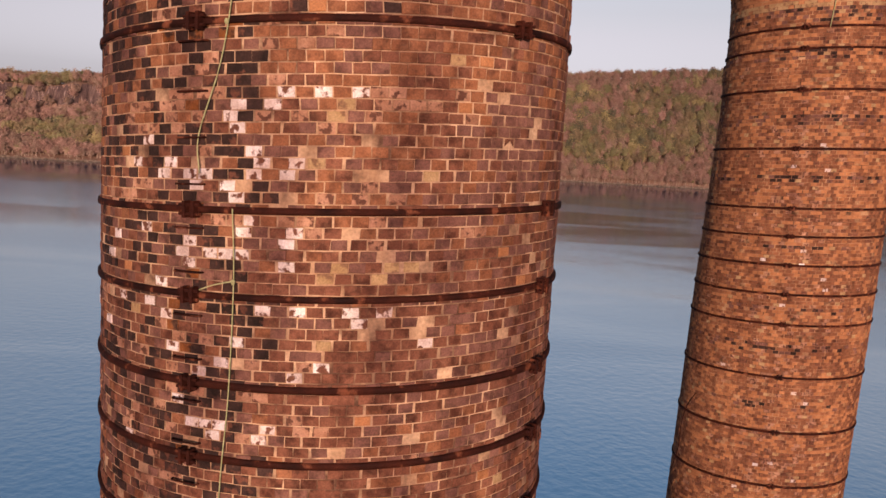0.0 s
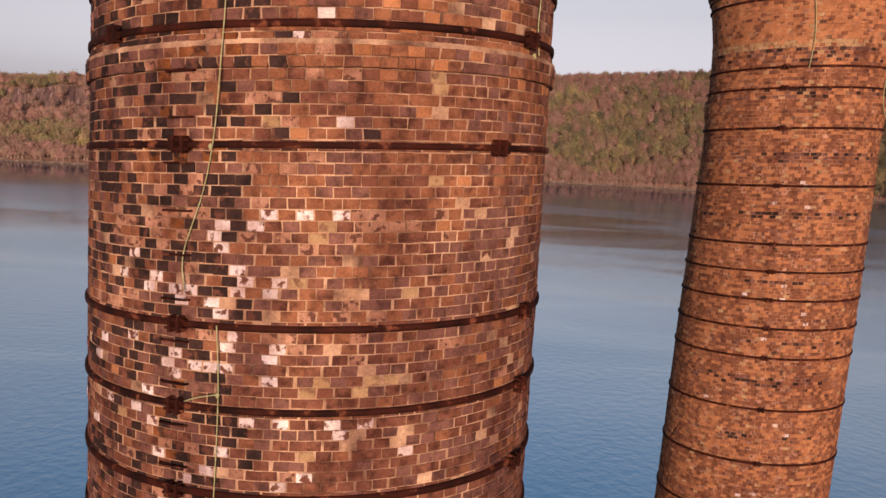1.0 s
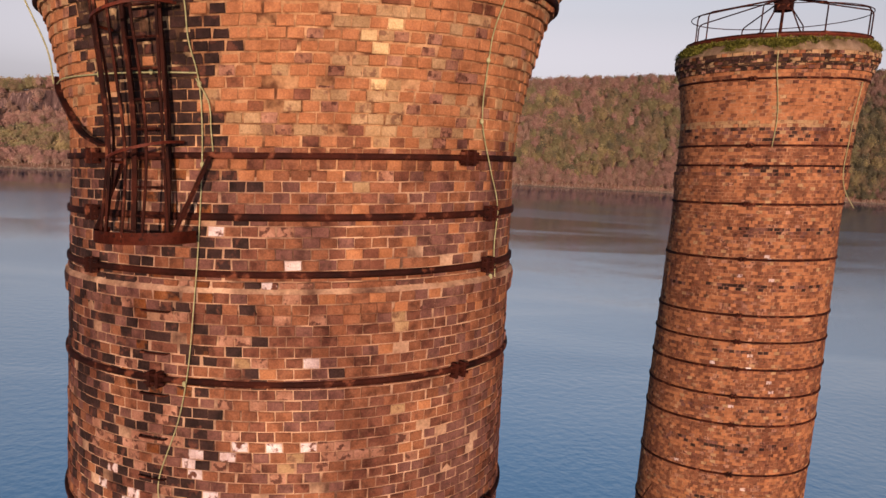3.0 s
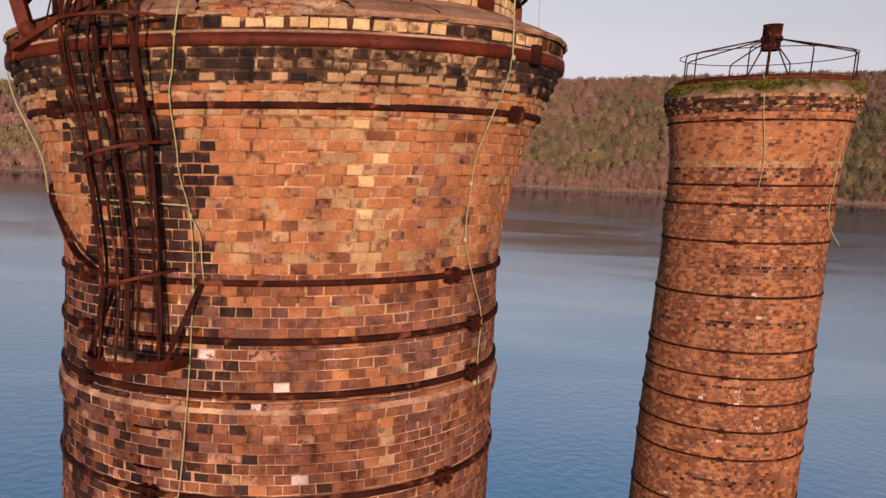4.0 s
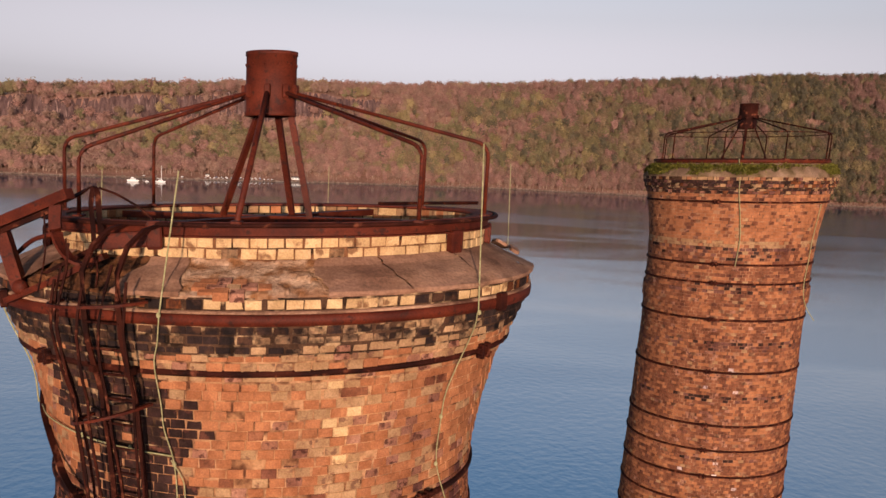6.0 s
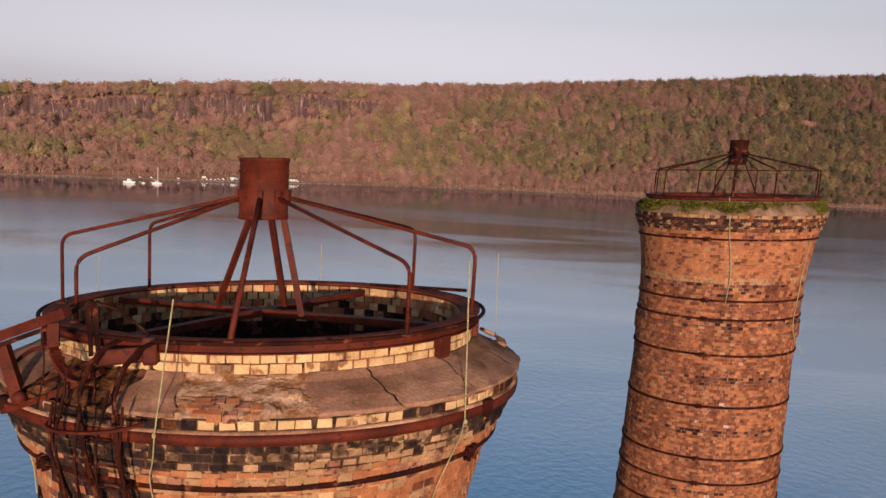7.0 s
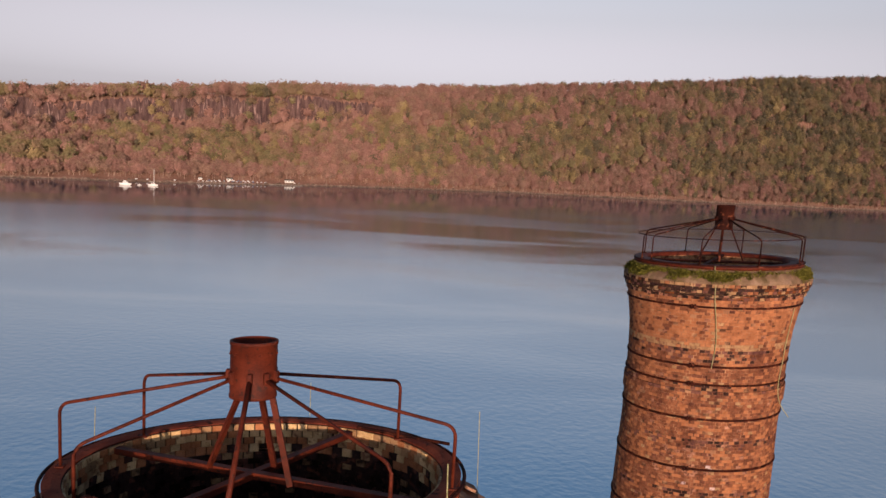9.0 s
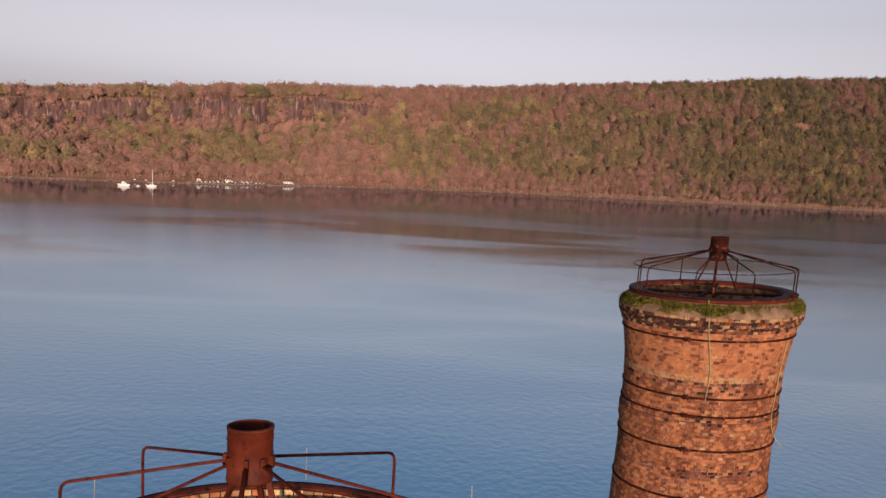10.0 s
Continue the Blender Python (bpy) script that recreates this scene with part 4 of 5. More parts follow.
def lumpy(name, lo, hi, material, label, rise):
    """A stretch of the cap's broken bed: lumps and ridges of mortar."""
    deg, rows = np.linspace(lo, hi, int((hi - lo) * 2.6)), np.linspace(-0.12, 1, 24)
    V = []
    for u in rows:
        r, z = 3.285 - 0.60 * max(u, 0), 71.782 + 0.310 * u
        lump = np.array([rise * noise.noise(Vector((d * 0.23, u * 5.0, 1.7))) + 0.022 * (noise.noise(Vector((d * 0.16, u * 3.2, 6.1))) > 0.02) + 0.008 * noise.noise(Vector((d * 0.9, u * 17, 3.3))) for d in deg])
        V.append(polar(r + 0.4 * lump, deg, z + lump - 0.012))
    n = len(deg)
    q = [(k * n + i, k * n + i + 1, (k + 1) * n + i + 1, (k + 1) * n + i) for k in range(len(rows) - 1) for i in range(n - 1)]
    part(name, mesh_of(name, np.concatenate(V), q, [material], smooth=False), near, label)


def broken_bed():
    """Where the cap has broken away: lumpy bedding mortar in patches, with a few bricks showing through."""
    g = np.random.default_rng(8)
    lumpy("broken_bedding", -107.5, -76.5, RUBBLE, "lumpy pale bedding mortar where the cap broke away", 0.030)
    lumpy("broken_bedding", -145.5, -112.5, GRIMY, "rust-stained broken bedding mortar by the ladder", 0.075)
    V, Q, K = [], [], []
    base = 0
    for r0, z0, lo, hi, share in ((3.245, 71.812, -104.4, -94.0, 0.95), (3.17, 71.855, -103.0, -91.0, 0.85), (3.08, 71.890, -102.0, -96.0, 0.6)):
        d0 = lo
        while d0 < hi:
            wide = g.uniform(2.4, 3.6)
            if g.random() < share:
                r, z, h, t = r0 + g.normal(0, 0.012), z0 + g.normal(0, 0.006), 0.075, 0.10
                cols = [polar(rr, dd, zz) for rr, zz in ((r + t / 2, z - h), (r + t / 2, z + 0.012), (r - t / 2, z + 0.05), (r - t / 2, z - h)) for dd in (d0 + 0.12, d0 + wide - 0.12)]
                V.append(np.array(cols))
                Q += [(base + a, base + b, base + c, base + e) for a, b, c, e in ((0, 1, 3, 2), (2, 3, 5, 4), (0, 2, 4, 6), (1, 7, 5, 3))]
                K += [int(g.choice([BUFF, ORANGE, ORANGE, FLAKED]))] * 4
                base += 8
            d0 += wide
    part("broken_bricks", mesh_of("broken_bricks", np.concatenate(V), Q, BRICKS, K), near, "exposed orange and cream broken bricks")["kind"] = "stuff"


broken_bed()
v, q, k = course_bricks([(71.640, 71.770)], lambda z: 3.305, lambda d, z, g: np.where((np.abs(d + 68) > 31) | (np.abs(d + 57) < 4.5), np.where(g.random(len(d)) < 0.5, SCORCHED, RUSTED), np.where(g.random(len(d)) < 0.92, CREAM, SMOKED)), rng, pitch=0.195, gap=0.17, joint=0.019)
part("lip_bedding", turned("lip_bedding", [(3.28, 71.612), (3.326, 71.614), (3.328, 71.632), (3.28, 71.642)], MORTAR, steps=160), near, "thin pale line of bedding mortar")
part("lip_bricks", mesh_of("lip_bricks", v, q, BRICKS, k), near, "a course of cream bricks in sooty mortar")["kind"] = "stuff"
v, q, k = course_bricks(rows_between(72.08, 72.32, 0.12), lambda z: 2.722, lambda d, z, g: np.where(g.random(len(d)) < 0.94, CREAM, SMOKED), rng, pitch=0.185, sunk=0.008, gap=0.085, joint=0.007)
part("drum_mortar", turned("drum_mortar", [(2.709, 72.06), (2.709, 72.314)], RUSTY_JOINT, steps=128), near, "reddish mortar of the firebrick drum")
part("drum_bricks", mesh_of("drum_bricks", v, q, BRICKS, k), near, "two courses of cream firebricks")["kind"] = "stuff"
part("rim_flange", turned("rim_flange", [(2.567, 72.452), (2.567, 72.459), (2.69, 72.474), (2.808, 72.474), (2.813, 72.468)], RUST_RED, steps=128, smooth=False), near, "bright rust on the rim's top flange")
part("rim", turned("rim", [(2.565, 72.435), (2.565, 72.45), (2.805, 72.466), (2.81, 72.445), (2.77, 72.435), (2.76, 72.335), (2.80, 72.325), (2.80, 72.31), (2.73, 72.31), (2.73, 72.435)], RUST, steps=128, closed=True, smooth=False), near, "rusty channel iron rim")


for deg in (-41, -8, 30, 75, 120, 160, -164):
    t = radians(deg)
    n = Vector((math.cos(t), math.sin(t), 0))
    part("rim_bracket", block(polar(2.77, deg, 72.21), n.cross(Vector((0, 0, 1))), n, 0.22, 0.26, 0.09, RUST), near, "rusty plate bracket under the rim")


def lining_bricks():
    """Firebricks of the inner wall, pale as if sunlit at the rim, sooty below."""
    g = np.random.default_rng(21)
    V, Q, K = [], [], []
    base = 0
    for i in range(22):
        z1 = 72.430 - 0.115 * i
        n = 92
        mid = (np.arange(n) + 0.5 * (i % 2)) * 360 / n
        half = 360 / n * 0.46
        keep = g.random(n) < (1.0 if i < 3 else 0.93 if i < 8 else 0.8)
        for m in mid[keep]:
            r = 2.528 + g.normal(0, 0.008) + 0.002 * i
            d = half * g.uniform(0.92, 1.0)
            V.append(np.array([polar(rr, m + s * d, zz) for rr in (r, r + 0.06) for s, zz in ((-1, z1 - 0.107), (1, z1 - 0.107), (1, z1), (-1, z1))]))
            Q += [(base + a, base + b, base + c, base + e) for a, b, c, e in ((0, 1, 2, 3), (4, 5, 1, 0), (5, 6, 2, 1), (6, 7, 3, 2), (7, 4, 0, 3))]
            # pale top rows paint the sunlit strip; deeper rows darken for soot and shade
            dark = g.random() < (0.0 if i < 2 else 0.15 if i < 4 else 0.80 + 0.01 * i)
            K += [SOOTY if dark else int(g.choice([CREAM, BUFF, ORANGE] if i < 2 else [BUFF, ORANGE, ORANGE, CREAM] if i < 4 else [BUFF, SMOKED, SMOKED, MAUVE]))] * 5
            base += 8
    part("lining_bricks", mesh_of("lining_bricks", np.concatenate(V), Q, BRICKS, K), near, "sooty cream firebrick lining, toned for sun above and shade below")["kind"] = "stuff"


lining_bricks()

# far chimney's cap
# a warm ring of colour stands for sunlight on the inner wall
part("lining", turned("lining", [(2.435, 73.36), (2.435, 72.55)], MORTAR_WARM, FAR_LEAN, steps=96), far, "firebrick lining below the rim, coloured orange as if sunlit")
part("cap_slope", turned("cap_slope", [(3.10, 72.86), (3.20, 72.90), (3.18, 72.97), (2.90, 73.34), (2.80, 73.36)], CAP_GREY, FAR_LEAN, steps=128), far, "mossy sloping mortar cap")
part("drum_core", turned("drum_core", [(2.83, 73.1), (2.83, 73.38), (2.5, 73.38), (2.45, 72.5), (2.45, 64.0)], SOOT, FAR_LEAN, steps=96), far, "sooty inner lining")
part("rim", turned("rim", [(2.42, 73.36), (2.86, 73.36), (2.88, 73.46), (2.86, 73.5), (2.42, 73.5)], RUST, FAR_LEAN, steps=96, closed=True), far, "rusty channel iron rim")


# ---------------------------------------------------------------- iron frames on the chimney tops
def hub_frame(place, hub, lean, rim_z, rim_r, pipe, legs, posts, join_z, hoop, beam_ends, label, material):
    """A short iron pipe on legs over the flue, stayed by bent rods that come down to the rim."""
    ob = thing("flue_hood_frame", place, label, "iron frame", "frames on the chimney tops")
    r, z0, z1 = pipe

    def at(rr, deg, z):
        t = radians(deg)
        return shaped(hub[0] * (1 if rr < 1.5 else 0) + rr * math.cos(t), hub[1] * (1 if rr < 1.5 else 0) + rr * math.sin(t), z, lean)

    n = 32
    deg = np.arange(n) * 360 / n
    rings = [(r, z0), (r + 0.008, z0 + 0.01), (r + 0.008, z0 + 0.05), (r, z0 + 0.06), (r, z1 - 0.05), (r + 0.01, z1 - 0.045), (r + 0.01, z1), (r - 0.02, z1), (r - 0.02, z0)]
    v = np.concatenate([np.array([at(rr, d, z) for d in deg]) for rr, z in rings])
    q = [(k * n + i, k * n + (i + 1) % n, (k + 1) % len(rings) * n + (i + 1) % n, (k + 1) % len(rings) * n + i) for k in range(len(rings)) for i in range(n)]
    tube = part("pipe", mesh_of("pipe", v, q, [material], smooth=True), ob, "short rusty iron pipe")
    for d in posts:
        t = radians(d)
        p = at(r + 0.02, d, join_z + 0.02)
        out = Vector((math.cos(t), math.sin(t), 0))
        part("lug", block(p, out.cross(Vector((0, 0, 1))), out, 0.07, 0.16, 0.06, material), tube)
    for d in range(15, 375, 30):
        bm = bmesh.new()
        bmesh.ops.create_uvsphere(bm, u_segments=6, v_segments=4, radius=0.017)
        bmesh.ops.translate(bm, verts=bm.verts, vec=Vector(at(r + 0.004, d, z1 - 0.16)))
        part("rivet", dress(bm, material), tube)
    for deg_foot, r_foot in legs:
        part("leg", bar([at(r_foot, deg_foot, rim_z - 0.06), at(r * 0.75, deg_foot, z0 + 0.12)], 0.055, material, flat=0.6), ob)
    for d, (r_post, elbow_z) in posts.items():
        a = Vector(at(r_post, d, rim_z))
        b = Vector(at(r_post, d, elbow_z))
        c = Vector(at(r + 0.02, d, join_z))
        rod = part("stay_rod", bar(bent([a, b, c], 0.16, 5) if elbow_z else [a, c], 0.024 if elbow_z else 0.034, material, sides=8, twist=0, smooth=True), ob)
        part("foot_plate", block(a + Vector((0, 0, 0.012)), (1, 0, 0), (0, 1, 0), 0.12, 0.03, 0.12, material), rod)
    for a, b in beam_ends:
        p0, p1 = Vector(at(2.50, a, rim_z - 0.10)), Vector(at(2.50, b, rim_z - 0.10))
        part("cross_beam", bar([p0, p1], 0.075, material, flat=0.85), ob, "rusty channel beam")
    if hoop:
        pts = [at(rim_r, d, hoop) for d in range(0, 361, 6)]
        part("hoop_rail", bar(pts, 0.016, material, sides=6, smooth=True), ob)
    pts = [at(rim_r + 0.07, d, rim_z - 0.02) for d in range(0, 361, 5)]
    part("rim_rail", bar(pts, 0.026, RUST_DARK, sides=8, smooth=True), ob)
    return ob


hub_frame(NEAR, (-0.053, -0.614), 0.0, 72.468, 2.79, (0.302, 73.65, 74.41), ((124, 1.08), (71, 0.92), (-5, 0.52)),
          {174.8: (2.69, 73.38), -146.9: (2.58, 73.23), 135.2: (2.47, 73.45), -96.4: (2.83, 0), -57.9: (2.96, 73.26), 32.4: (2.50, 73.4), -23.4: (2.77, 73.32)}, 73.92, 0, ((147, -33), (-127, 55)),
          "rusty iron pipe on legs with bent stay rods over the flue", RUST)
hub_frame(FAR, (0.10, 0.0), FAR_LEAN, 73.50, 2.80, (0.31, 74.58, 75.46), ((160, 0.75), (-38, 0.8), (65, 0.7), (-118, 0.75)),
          {d: (2.78, 74.40) for d in (178, -168, 132, -89, -128, -46, -30, 45, 88)}, 74.95, 74.38, ((163, -30), (-128, 58)),
          "dark rusty iron hood frame with a hoop rail over the flue", RUST_DARK)
# a loose rod lying on the near rim
tagged(new("loose_rod", bar([polar(2.50, 52, 72.50), polar(2.88, 14, 72.56)], 0.025, RUST_DARK, sides=6)), "loose rusty iron rod lying across the rim", "iron rod").location = NEAR


# ---------------------------------------------------------------- caged ladder
def cage_centre(z):
    return float(np.interp(z, (68.3, 69.3, 71.0, 71.8), (-118.5, -118.5, -118.0, -117.3)))


def from_wall(z, side, out):
    """A point at the ladder: side metres along the wall, out metres away from it."""
    deg = cage_centre(z)
    r = near_radius(min(z, 71.6)) + 0.02
    t = radians(deg)
    a, b = (r + out) * math.cos(t) - side * math.sin(t), (r + out) * math.sin(t) + side * math.cos(t)
    return Vector(shaped(a, b, z))


def cage_point(z, turn, reach, half):
    """Along a cage hoop: turn from -90 (one rail) to 90 (the other)."""
    t = radians(turn)
    return from_wall(z, half * math.sin(t), 0.10 + reach * max(0.0, math.cos(t)) ** 0.8)


ladder = thing("caged_ladder", NEAR, "rusty iron ladder in a bent safety cage on the chimney wall", "ladder")
top_bend = [(71.7, 0.16), (72.0, 0.20), (72.25, 0.05), (72.40, -0.22), (72.44, -0.52)]
for side in (-0.21, 0.21):
    line = [from_wall(z, side, 0.13) for z in np.linspace(68.45, 71.6, 14)] + [from_wall(z, side, o) for z, o in top_bend]
    part("rail", bar(line, 0.036, RUST_DARK, flat=0.6), ladder)
for z in np.arange(68.6, 71.75, 0.29):
    part("rung", bar([from_wall(z, -0.21, 0.13), from_wall(z, 0.21, 0.13)], 0.014, RUST_DARK, sides=6), ladder)
for z, reach, half in ((71.72, 0.50, 0.50), (70.52, 0.56, 0.38), (69.24, 0.50, 0.36)):
    pts = [cage_point(z + (0.02 if z > 71 else 0.10) * math.sin(radians(t)), t, reach, half) for t in range(-90, 91, 10)]
    part("cage_hoop", bar(pts, 0.025, RUST, flat=0.8), ladder)
for turn, top in ((-72, 72.05), (-50, 71.95), (-22, 72.3), (8, 71.9), (38, 72.1), (66, 71.95)):
    line = []
    for z in np.linspace(68.42, top, 16):
        reach = float(np.interp(z, (68.42, 69.24, 70.52, 71.72, 72.2), (0.56, 0.50, 0.56, 0.50, 0.36)))
        half = float(np.interp(z, (68.42, 69.24, 70.52, 71.72), (0.42, 0.36, 0.38, 0.46)))
        line.append(cage_point(z, turn + 3 * math.sin(z * 2.1 + turn), reach, half))
    part("cage_bar", bar(line, 0.017, RUST_DARK, flat=0.7), ladder)
pts = [cage_point(68.40, t, 0.56, 0.54) for t in range(-90, 91, 9)]
bm = bmesh.new()
low = [bm.verts.new(p - Vector((0, 0, 0.05))) for p in pts]
high = [bm.verts.new(p + Vector((0, 0, 0.07))) for p in pts]
for i in range(len(pts) - 1):
    bm.faces.new((low[i], low[i + 1], high[i + 1], high[i]))
bmesh.ops.solidify(bm, geom=list(bm.faces), thickness=0.018)
part("skirt_plate", dress(bm, RUST), ladder, "rusty plate ring at the cage's foot")
for side, far_side in ((-0.42, -0.5), (0.62, 0.46)):
    part("brace", bar([from_wall(69.2, side, 0.02), from_wall(68.45, far_side, 0.36)], 0.026, RUST_DARK), ladder)
for turn in (-55, 20):
    part("bracket", bar([from_wall(70.98, math.copysign(0.22, turn), 0.0), from_wall(70.98, math.copysign(0.22, turn), 0.18)], 0.05, RUST_DARK), ladder)
part("long_brace", bar(hanging([(-2.80, -0.42, 70.02), (-2.66, -0.72, 69.86), (-2.31, -1.22, 69.6), (-1.98, -1.66, 69.40), (-1.62, -2.05, 69.3)]), 0.05, RUST_DARK, flat=0.4), ladder, "bent flat iron brace")

def step_iron(z):
    """A staple of round iron let into the wall below the ladder."""
    def at(d, out):
        return Vector(polar(near_radius(z) + out, d, z))
    path = bent([at(-122.6, -0.02), at(-122.4, 0.055), at(-115.8, 0.055), at(-115.6, -0.02)], 0.03, 3)
    ob = new("step_iron", bar(path, 0.011, RUST_DARK, sides=6, smooth=True))
    tagged(ob, "rusty iron step let into the brick wall below the ladder", "step iron", "step irons on the chimney")
    ob.location = NEAR


for z in (67.60, 67.15, 66.70, 66.22, 65.77, 65.31, 64.87, 64.42, 63.97, 63.51, 63.06, 62.60, 62.15, 61.70, 61.25):
    step_iron(z)

# ---------------------------------------------------------------- broken bracket at the head of the ladder
bracket = thing("outrigger_bracket", NEAR, "twisted rusty channel iron bracket on the chimney cap", "bracket")
part("arm", bar([(-1.72, -2.10, 72.75), (-2.57, -1.84, 72.37), (-3.05, -1.70, 72.15)], 0.085, RUST, flat=0.9), bracket)
part("arm_web", bar([(-1.80, -2.08, 72.62), (-2.57, -1.82, 72.27)], 0.035, RUST_DARK, flat=1.0), bracket)
part("strut", bar([(-2.56, -1.78, 72.27), (-2.38, -1.80, 71.68)], 0.095, RUST, flat=0.75), bracket)
bm = bmesh.new()
made = bmesh.ops.create_uvsphere(bm, u_segments=14, v_segments=8, radius=0.085)["verts"]
for v in made:
    v.co = Vector((v.co.x, v.co.y * 0.8, v.co.z)) + Vector((-2.33, -1.90, 71.70))
part("pivot", dress(bm, RUST, True), bracket, "rusty round pivot")
part("foot_beam", bar([(-2.52, -1.78, 71.52), (-1.95, -2.05, 71.80), (-1.35, -2.14, 72.13)], 0.075, RUST, flat=0.6), bracket)
part("back_beam", bar([(-2.50, -1.62, 71.62), (-1.45, -1.98, 72.22)], 0.05, RUST_DARK, flat=0.6), bracket)
part("gusset", block((-1.12, -2.10, 72.30), (1, 0.08, 0.12), (-0.1, 1, 0), 0.62, 0.17, 0.07, RUST), bracket)
part("gusset", block((-0.86, -2.12, 72.37), (1, 0.1, 0.05), (-0.1, 1, 0), 0.16, 0.30, 0.10, RUST), bracket)
part("curved_plate", bar(hanging([(-1.86, -2.10, 72.62), (-1.84, -2.16, 72.42), (-1.77, -2.20, 72.22), (-1.62, -2.24, 72.07), (-1.45, -2.20, 72.04)]), 0.085, RUST, flat=0.25), bracket)
part("strap", bar(hanging([(-1.80, -2.02, 72.66), (-1.72, -1.80, 72.74), (-1.64, -1.74, 72.80), (-1.57, -1.78, 72.74), (-1.52, -1.86, 72.50), (-1.46, -1.94, 72.26)]), 0.04, RUST_DARK, flat=0.35), bracket)
part("strap", bar(hanging([(-1.63, -1.74, 72.79), (-1.62, -1.82, 72.62), (-1.56, -1.92, 72.40), (-1.53, -1.98, 72.24)]), 0.035, RUST_DARK, flat=0.35), bracket)
part("bent_pipe", bar(hanging([(-0.82, -2.08, 72.34), (-0.86, -2.04, 72.45), (-1.02, -1.96, 72.59), (-1.33, -1.82, 72.73), (-1.57, -1.72, 72.79)]), 0.014, RUST_DARK, sides=8, smooth=True), bracket)
part("bent_pipe", bar(hanging([(-2.55, -1.52, 71.99), (-2.32, -1.62, 72.17), (-2.01, -1.82, 72.28)]), 0.026, RUST, sides=8, smooth=True), bracket)
for x, z0, z1 in ((-1.93, 72.55, 71.75), (-1.72, 72.3, 71.7), (-1.42, 72.2, 71.6)):
    part("hanging_wire", bar(hanging([(x, -2.2, z0), (x + 0.03, -2.26, (z0 + z1) / 2), (x - 0.02, -2.32, z1)]), 0.009, RUST_DARK, sides=5), bracket)


# ---------------------------------------------------------------- lightning conductors
def conductor(place, points, lean, label, size=0.007, knots=(), spike=None):
    """A cable down a chimney: points are (radius, degrees, height); knots are fixings; spike is the air rod at its head."""
    ob = thing("conductor_cable", place, label, "cable")
    pts = [polar(r, d, z, lean) for r, d, z in points]
    part("cable", bar(hanging(pts), size, ROPE, sides=6, smooth=True), ob)
    for r, d, z in knots:
        bm = bmesh.new()
        made = bmesh.ops.create_uvsphere(bm, u_segments=8, v_segments=6, radius=0.022)["verts"]
        p = Vector(polar(r, d, z, lean))
        for v in made:
            v.co = Vector((v.co.x, v.co.y, v.co.z * 1.4)) + p
        part("fixing", dress(bm, ROPE), ob)
    if spike:
        (r0, d0, z0), (r1, d1, z1) = spike
        part("air_rod", bar([polar(r0, d0, z0, lean), polar(r1, d1, z1, lean)], 0.008, ROPE, sides=6), ob)


def nr(z, gap=0.045):
    return near_radius(min(z, 71.64)) + gap


conductor(NEAR, [(3.37, -107.5, 71.60), (nr(71.3), -108.6, 71.3), (nr(71.05), -110, 71.05), (nr(70.6), -110.2, 70.6), (nr(70.3), -110, 70.3), (nr(69.9), -108.4, 69.9), (nr(69.3), -108.2, 69.3),
                 (nr(68.4), -108.6, 68.4), (nr(67.7, 0.06), -108.8, 67.67), (nr(67.0), -110.4, 67.0), (nr(66.43), -112.5, 66.43), (nr(65.79), -116.8, 65.79), (nr(65.4), -116.4, 65.42)], 0,
          "greenish copper lightning cable hanging down the chimney wall", knots=[(3.38, -107.5, 71.6), (nr(69.9), -108.4, 69.9), (nr(69.1), -108.2, 69.12), (nr(66.9, 0.06), -111, 66.86)], spike=((3.37, -107.5, 71.6), (3.446, -104.1, 73.0)))
conductor(NEAR, [(nr(65.06, 0.07), -108.6, 65.08), (nr(64.35), -108.2, 64.35), (nr(63.17), -108.8, 63.17), (nr(62.1), -110.3, 62.12), (nr(60.5), -111, 60.5), (nr(50), -112, 50), (nr(20), -112, 20), (nr(2), -112, 2.0)], 0,
          "greenish copper lightning cable hanging down the lower wall", knots=[(nr(64.35, 0.06), -108.2, 64.35)])
conductor(NEAR, [(nr(64.3, 0.07), -117, 64.22), (nr(64.3, 0.05), -113, 64.30), (nr(64.35, 0.06), -108.2, 64.36)], 0, "short greenish cable tied to an iron band clamp")
conductor(NEAR, [(nr(69.95, 0.05), -109, 69.95), (nr(69.7, 0.06), -106.5, 69.72), (nr(69.4, 0.06), -106.2, 69.45), (nr(69.2, 0.06), -105.8, 69.25)], 0, "frayed loose end of greenish cable")
conductor(NEAR, [(nr(70.05, 0.05), -108.6, 70.0), (nr(70.05), -118, 70.02), (nr(70.05), -132, 70.04), (nr(70.05), -150, 70.06), (nr(70.05), -164, 70.05)], 0, "greenish cable strung across the chimney face", size=0.009, knots=[(nr(70.0), -119, 70.03), (nr(70.0), -134, 70.04)])
conductor(NEAR, [(3.36, -172, 71.66), (3.30, -173, 71.2), (3.02, -172, 70.5), (2.94, -166, 70.06)], 0, "greenish cable drooping beside the corbelled crown", size=0.010)
conductor(NEAR, [(3.36, -48.0, 71.5), (nr(71.26), -46.6, 71.26), (nr(70.6), -47.4, 70.6), (nr(70.22), -47.2, 70.22), (nr(69.63), -45.3, 69.63), (nr(69.1, 0.06), -40, 69.1), (nr(68.68), -34.7, 68.68), (nr(68.2), -35.5, 68.2), (nr(67.87, 0.05), -36.6, 67.87)], 0,
          "greenish copper lightning cable trailing down the corbelled crown", knots=[(3.38, -48, 71.5), (nr(70.2), -47.2, 70.22), (nr(69.6), -45.3, 69.6), (nr(68.6), -35, 68.6), (nr(67.9), -36.6, 67.87)], spike=((3.37, -48, 71.5), (3.416, -50.1, 73.3)))
